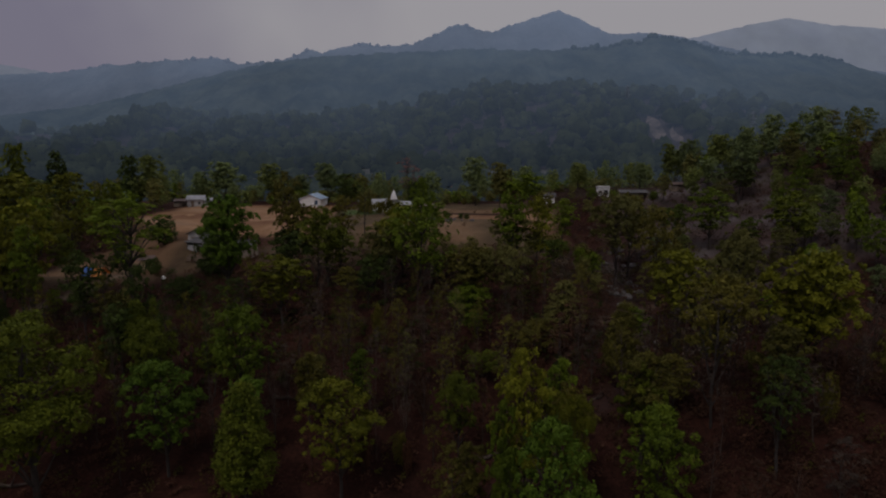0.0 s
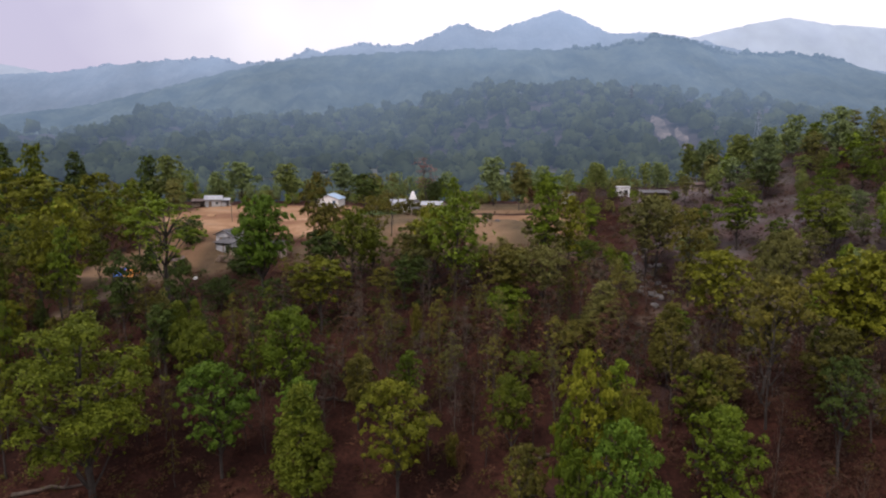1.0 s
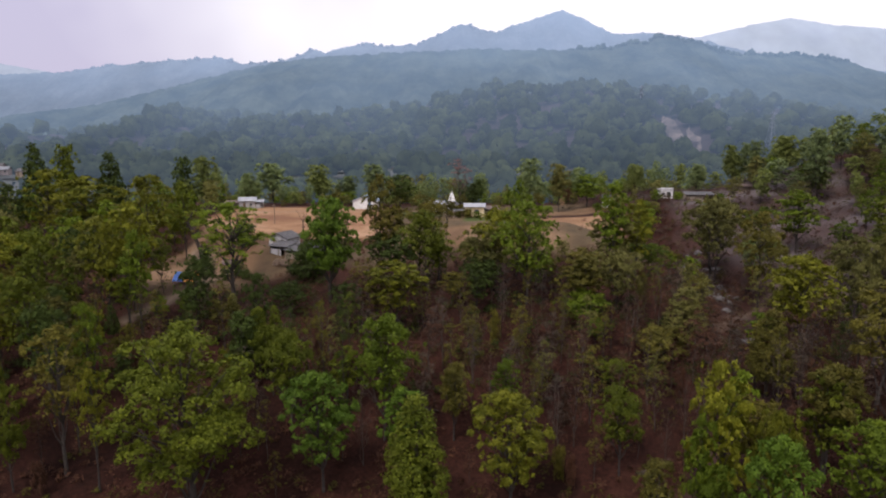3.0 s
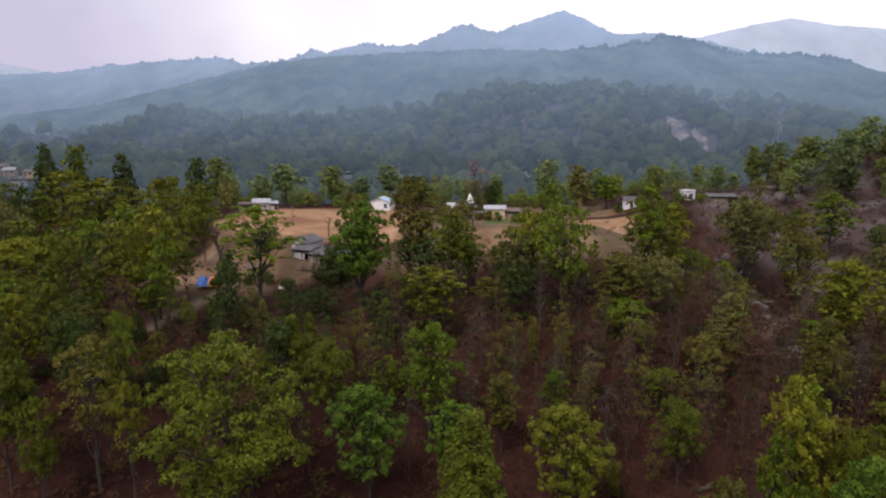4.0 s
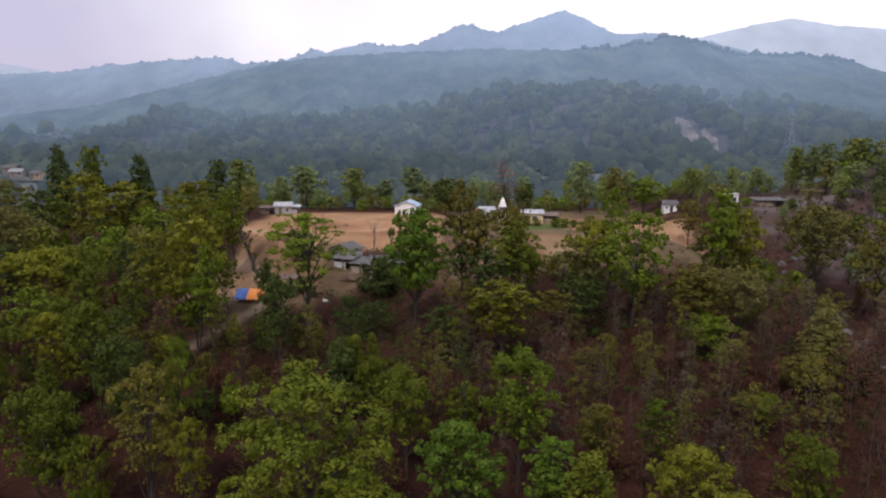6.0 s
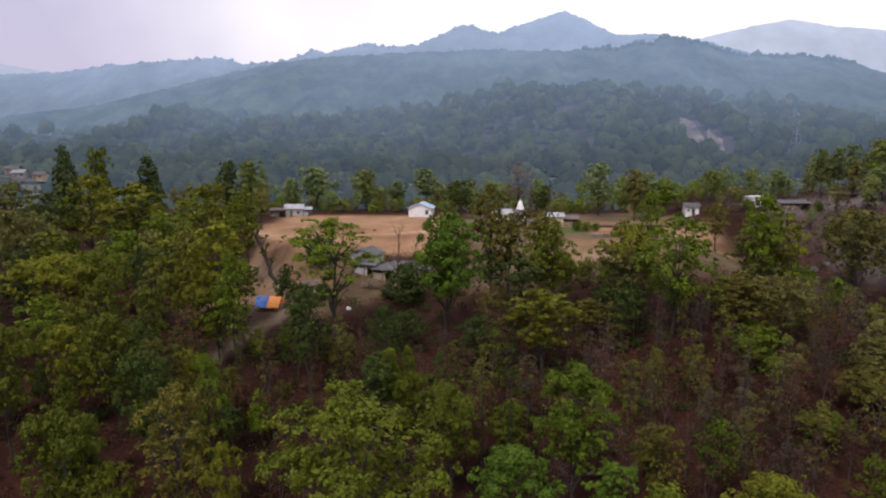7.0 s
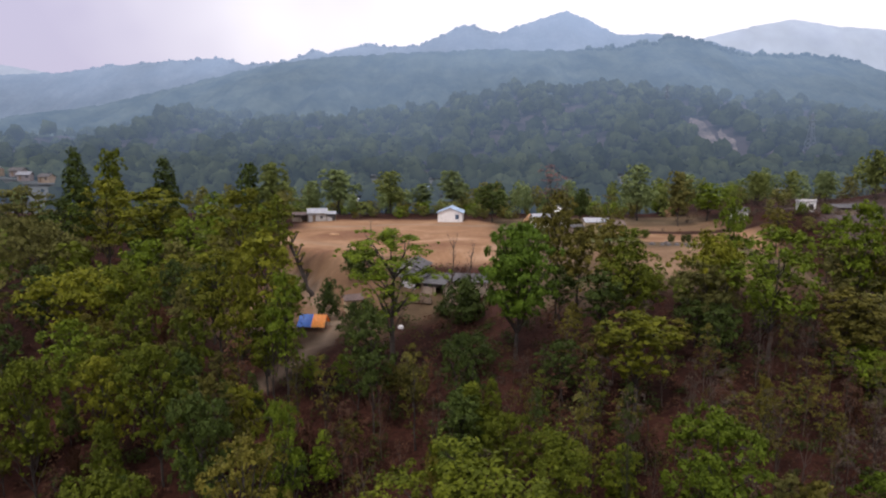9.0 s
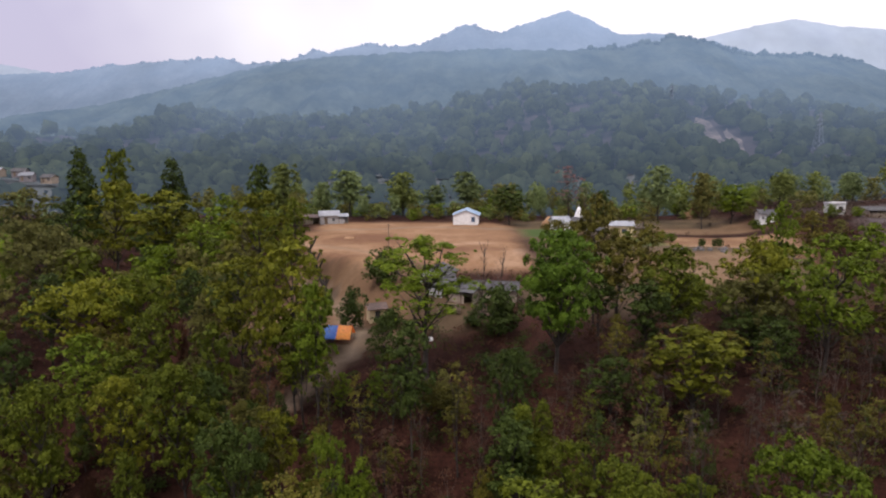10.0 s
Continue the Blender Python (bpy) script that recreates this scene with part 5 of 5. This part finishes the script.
def leafless(x, y, h, seed):
    rs = np.random.default_rng(seed)
    top = new("bare_tree")
    top.matrix_world = pose(x, y, lie(x, y))
    tagged(top, "leafless grey tree with thin upright twigs", "tree")
    tv, tf = [], []
    spine = bent(rs, Vector((0, 0, -1)), Vector((0.3, 0, h)), 6, 0.15)
    tube(tv, tf, spine, [0.17, 0.15, 0.13, 0.1, 0.07, 0.05, 0.02], 6)
    for k in range(14):
        s = spine[2 + k % 4]
        a = k * 2.4
        e = s + Vector((math.cos(a) * rs.uniform(0.8, 2.2), math.sin(a) * rs.uniform(0.8, 2.2), rs.uniform(1.2, 3.2)))
        limb = bent(rs, s, e, 4, 0.15)
        tube(tv, tf, limb, [0.07, 0.06, 0.045, 0.03, 0.012], 5)
        for j in (2, 3):
            tip = limb[j] + Vector((rs.uniform(-0.8, 0.8), rs.uniform(-0.8, 0.8), rs.uniform(0.5, 1.3)))
            tube(tv, tf, [limb[j], tip], [0.03, 0.01], 4)
    ob = part("trunk", bmesh.new(), BARK_PALE, top)
    ob.data = mesh_of("trunk", tv, tf, BARK_PALE, True)


leafless(-47.5, 125, 12, 2)
leafless(-44.5, 127, 9.5, 3)
leafless(-11, 214, 11, 6)


def heap(name, label, x, y, r, h, mat, seed, category):
    bm = bmesh.new()
    bmesh.ops.create_icosphere(bm, subdivisions=3, radius=1)
    for v in bm.verts:
        n = 1 + 0.16 * noise.noise(v.co * 1.7 + Vector((seed, 0, 0))) + 0.06 * noise.noise(v.co * 6)
        v.co = Vector((v.co.x * r * n, v.co.y * r * n, max(-0.25, v.co.z) * h * n))
    me = bpy.data.meshes.new(name)
    bm.to_mesh(me)
    bm.free()
    me.materials.append(mat)
    ob = new(name, me)
    ob.matrix_world = pose(x, y, lie(x, y), 0, 0, seed * 40)
    return tagged(ob, label, category)


heap("haystack", "rounded brown haystack on the terrace", -23, 206, 2.1, 3.0, STRAW, 1.0, "haystack")
heap("haystack", "low brown heap of straw on the terrace", 26, 226, 2.6, 2.8, STRAW, 2.0, "haystack")
heap("earth_heap", "low grassy heap of earth in the field", -76.5, 184, 1.4, 0.5, STRAW, 3.0, "heap")
for k in range(24):
    t = rng.random()
    x, y = 33 + 12 * t + rng.uniform(-4, 4), 86 + 70 * t ** 0.6
    heap("boulder", "grey boulder in the dry gully", x, y, rng.uniform(0.4, 1.3), rng.uniform(0.4, 0.9), STONE, 10.0 + k, "boulder")["group"] = "boulders in the gully"
for k in range(14):
    heap("stone", "rough stone at the edge of the terrace", -6 + 14 * rng.random(), 150 + 4 * rng.random(), rng.uniform(0.25, 0.7), rng.uniform(0.3, 0.6), STONE, 60.0 + k, "stone")["group"] = "stones on the terrace edge"


heap("sack", "white sack lying in the yard", -55.4, 118.6, 0.45, 0.5, WHITE, 4.0, "sack")


def fallen_log(x0, y0, x1, y1, r, seed):
    """A fallen stem lying along the slope, thicker at its root end."""
    rs = np.random.default_rng(seed)
    tv, tf = [], []
    a, b = Vector((0, 0, r * 0.6)), Vector((x1 - x0, y1 - y0, lie(x1, y1) - lie(x0, y0) + r * 0.5))
    spine = bent(rs, a, b, 6, 0.12)
    spine[3].z += 0.35
    tube(tv, tf, spine, [r * 1.2, r, r * 0.95, r * 0.85, r * 0.75, r * 0.6, r * 0.3], 7)
    tube(tv, tf, [spine[4], spine[4] + Vector((0.5, -0.3, 0.7)), spine[4] + Vector((0.9, -0.4, 1.5))], [r * 0.5, r * 0.35, r * 0.12], 5)
    ob = new("fallen_log", mesh_of("fallen_log", tv, tf, BARK_PALE, True))
    ob.matrix_world = pose(x0, y0, lie(x0, y0))
    tagged(ob, "pale fallen tree stem lying on the leaf litter", "log", "fallen stems")


for k, ends in enumerate(((-56.5, 65.6, -48.5, 67.6), (-72.5, 95.2, -67.5, 96.4), (4, 70, 8.5, 71.2), (18, 77, 22, 79.5), (-24, 82, -19.5, 81))):
    fallen_log(*ends, 0.26, 40 + k)


def wood_pile(x, y, turned, rows, seed):
    """Cut stems stacked in a heap beside the farm buildings."""
    rs = np.random.default_rng(seed)
    top = new("wood_pile")
    top.matrix_world = pose(x, y, lie(x, y), 0, 0, turned)
    tagged(top, "stack of cut grey timber beside the farm shed", "wood pile", "wood piles in the yard")
    for j in range(rows):
        for i in range(rows - j):
            r = rs.uniform(0.10, 0.17)
            px, pz = (i - (rows - j) / 2) * 0.32 + rs.uniform(-0.04, 0.04), 0.1 + 0.27 * j
            half = rs.uniform(1.2, 1.9)
            tv, tf = [], []
            tube(tv, tf, [Vector((px, -half, pz)), Vector((px + rs.uniform(-0.05, 0.05), 0, pz + 0.02)), Vector((px, half, pz))], [r, r * 0.95, r * 0.85], 7)
            log = part("log", bmesh.new(), WOOD, top)
            log.data = mesh_of("log", tv, tf, WOOD, True)


wood_pile(-46.6, 126.5, 60, 6, 1)
wood_pile(-52.4, 127.2, 75, 5, 2)


def pylon(x, y, z, h):
    top = new("power_pylon")
    top.matrix_world = pose(x, y, z, 0, 0, 20)
    tagged(top, "steel lattice power pylon on the far hill", "pylon")

    def bar(bm, a, b, r=0.22):
        d = Vector(b) - Vector(a)
        m = Matrix.Translation((Vector(a) + Vector(b)) / 2) @ d.to_track_quat("Z", "Y").to_matrix().to_4x4()
        bmesh.ops.create_cone(bm, cap_ends=True, segments=5, radius1=r, radius2=r, depth=d.length, matrix=m)

    def corner(k, f):
        w = 3.6 * (1 - f) ** 1.3 + 0.5
        return (w * (1, 1, -1, -1)[k], w * (1, -1, -1, 1)[k], h * f)
    for k in range(4):
        bm = bmesh.new()
        for j in range(8):
            bar(bm, corner(k, j / 8), corner(k, (j + 1) / 8))
        part("leg", bm, STEEL_FAR, top)
        bm = bmesh.new()
        for j in range(8):
            bar(bm, corner(k, j / 8), corner((k + 1) % 4, (j + 1) / 8), 0.16)
            bar(bm, corner((k + 1) % 4, j / 8), corner(k, (j + 1) / 8), 0.16)
        part("brace", bm, STEEL_FAR, top)
    for f in (0.66, 0.79, 0.92):
        bm = bmesh.new()
        bar(bm, (-5.5, 0, h * f), (5.5, 0, h * f), 0.25)
        bar(bm, (-5.5, 0, h * f), (0, 0, h * f + 1.8), 0.14)
        bar(bm, (5.5, 0, h * f), (0, 0, h * f + 1.8), 0.14)
        part("arm", bm, STEEL_FAR, top)


pylon(325, 652, 24, 38)
pylon(256, 870, 74, 37)
for x, y, h, form, tone in ((-12.2, 229, 17.0, "near wispy", "russet"), (-9.4, 202, 9.5, "far round", "dark green"), (26, 222, 6, "far round", "brownish"), (30, 226, 5, "far round", "brownish")):
    plant(form, tone, x, y, h, h * 0.6, where="terrace edge")
for x, y, h in ((-61.5, 127, 3.4), (-63, 123.5, 2.6), (-58.5, 122, 2.2), (-49, 122.5, 2.8), (-44.5, 123.5, 3.2)):
    plant("near shrub", "dark green", x, y, h, h * 1.1, "shrub", "farm yard", group="shrubs in the farm yard")
for x, y in ((4.8, 162), (1.5, 161), (6.4, 163.4)):
    plant("near shrub", "dark green", x, y, 1.9, 1.7, "shrub", "bare terrace", group="shrubs on the terrace")


for x, y, h in ((-4.4, 176, 2.4), (-2.0, 175.5, 2.6), (0.6, 175.8, 2.2), (-23.5, 190, 4.0), (-19.5, 188, 4.0), (-16.4, 187, 4.4), (-13.5, 188, 3.2), (-26, 193, 2.6), (-14.5, 180.5, 2.2), (-11.8, 179.4, 2.7), (-9.0, 178, 2.2), (-3.0, 182, 2.0), (29.5, 194, 2.6), (46, 188.5, 3.2), (52.5, 188, 2.6), (63.5, 184, 2.8)):
    plant("near shrub", "olive" if x < -10 else "fresh green", x, y, h, h * 1.2, "shrub", "terrace", group="shrubs by the houses")


# ---- undergrowth ----
def undergrowth(name, label, count, mat, seed, xr, yr, size, quads):
    rs = np.random.default_rng(seed)
    vs, fs, n, made = [], [], 0, 0
    while made < count:
        x, y = rs.uniform(*xr), rs.uniform(*yr)
        if in_field(x, y) > 0.3 or (-86 < x < -58 and 116 < y < 166):
            continue
        bare = in_field(x, y) > 0.1 or near_line(x, y, PATH) < 2 or near_line(x, y, TRAIL) < 2.2 or (-34 < x < 36 and 133 < y < 206) or math.hypot(x + 53, y - 132) < 11
        if bare and rs.random() < 0.96:
            continue
        made += 1
        r = size * rs.uniform(0.5, 1.5)
        v, f = leaves(rs, [(np.array((x, y, lie(x, y) + r * 0.5)), r), (np.array((x + r * 0.4, y, lie(x, y) + r * 1.1)), r * 0.7)], quads, 0.17)
        vs.append(v)
        fs.append(f + n)
        n += len(v)
    return tagged(new(name, mesh_of(name, np.concatenate(vs).tolist(), np.concatenate(fs).tolist(), mat)), label, "undergrowth", kind="stuff")


undergrowth("undergrowth", "dry brown bushes over the leaf litter", 3500, LEAF["brownish"], 11, (-135, 130), (56, 190), 0.75, 34)
undergrowth("green_undergrowth", "low olive green bushes on the slope", 1500, LEAF["olive"], 12, (-135, 130), (60, 200), 0.9, 36)
undergrowth("dark_undergrowth", "dark green bushes below the yards", 500, LEAF["dark green"], 13, (-90, 30), (84, 122), 1.1, 60)
undergrowth("scrub", "grey-brown scrub on the bare hillside", 900, LEAF["grey-brown"], 14, (22, 118), (112, 222), 1.3, 46)
undergrowth("brushwood", "brown brushwood over the lower slope", 700, LEAF["brownish"], 15, (20, 64), (46, 84), 1.0, 40)
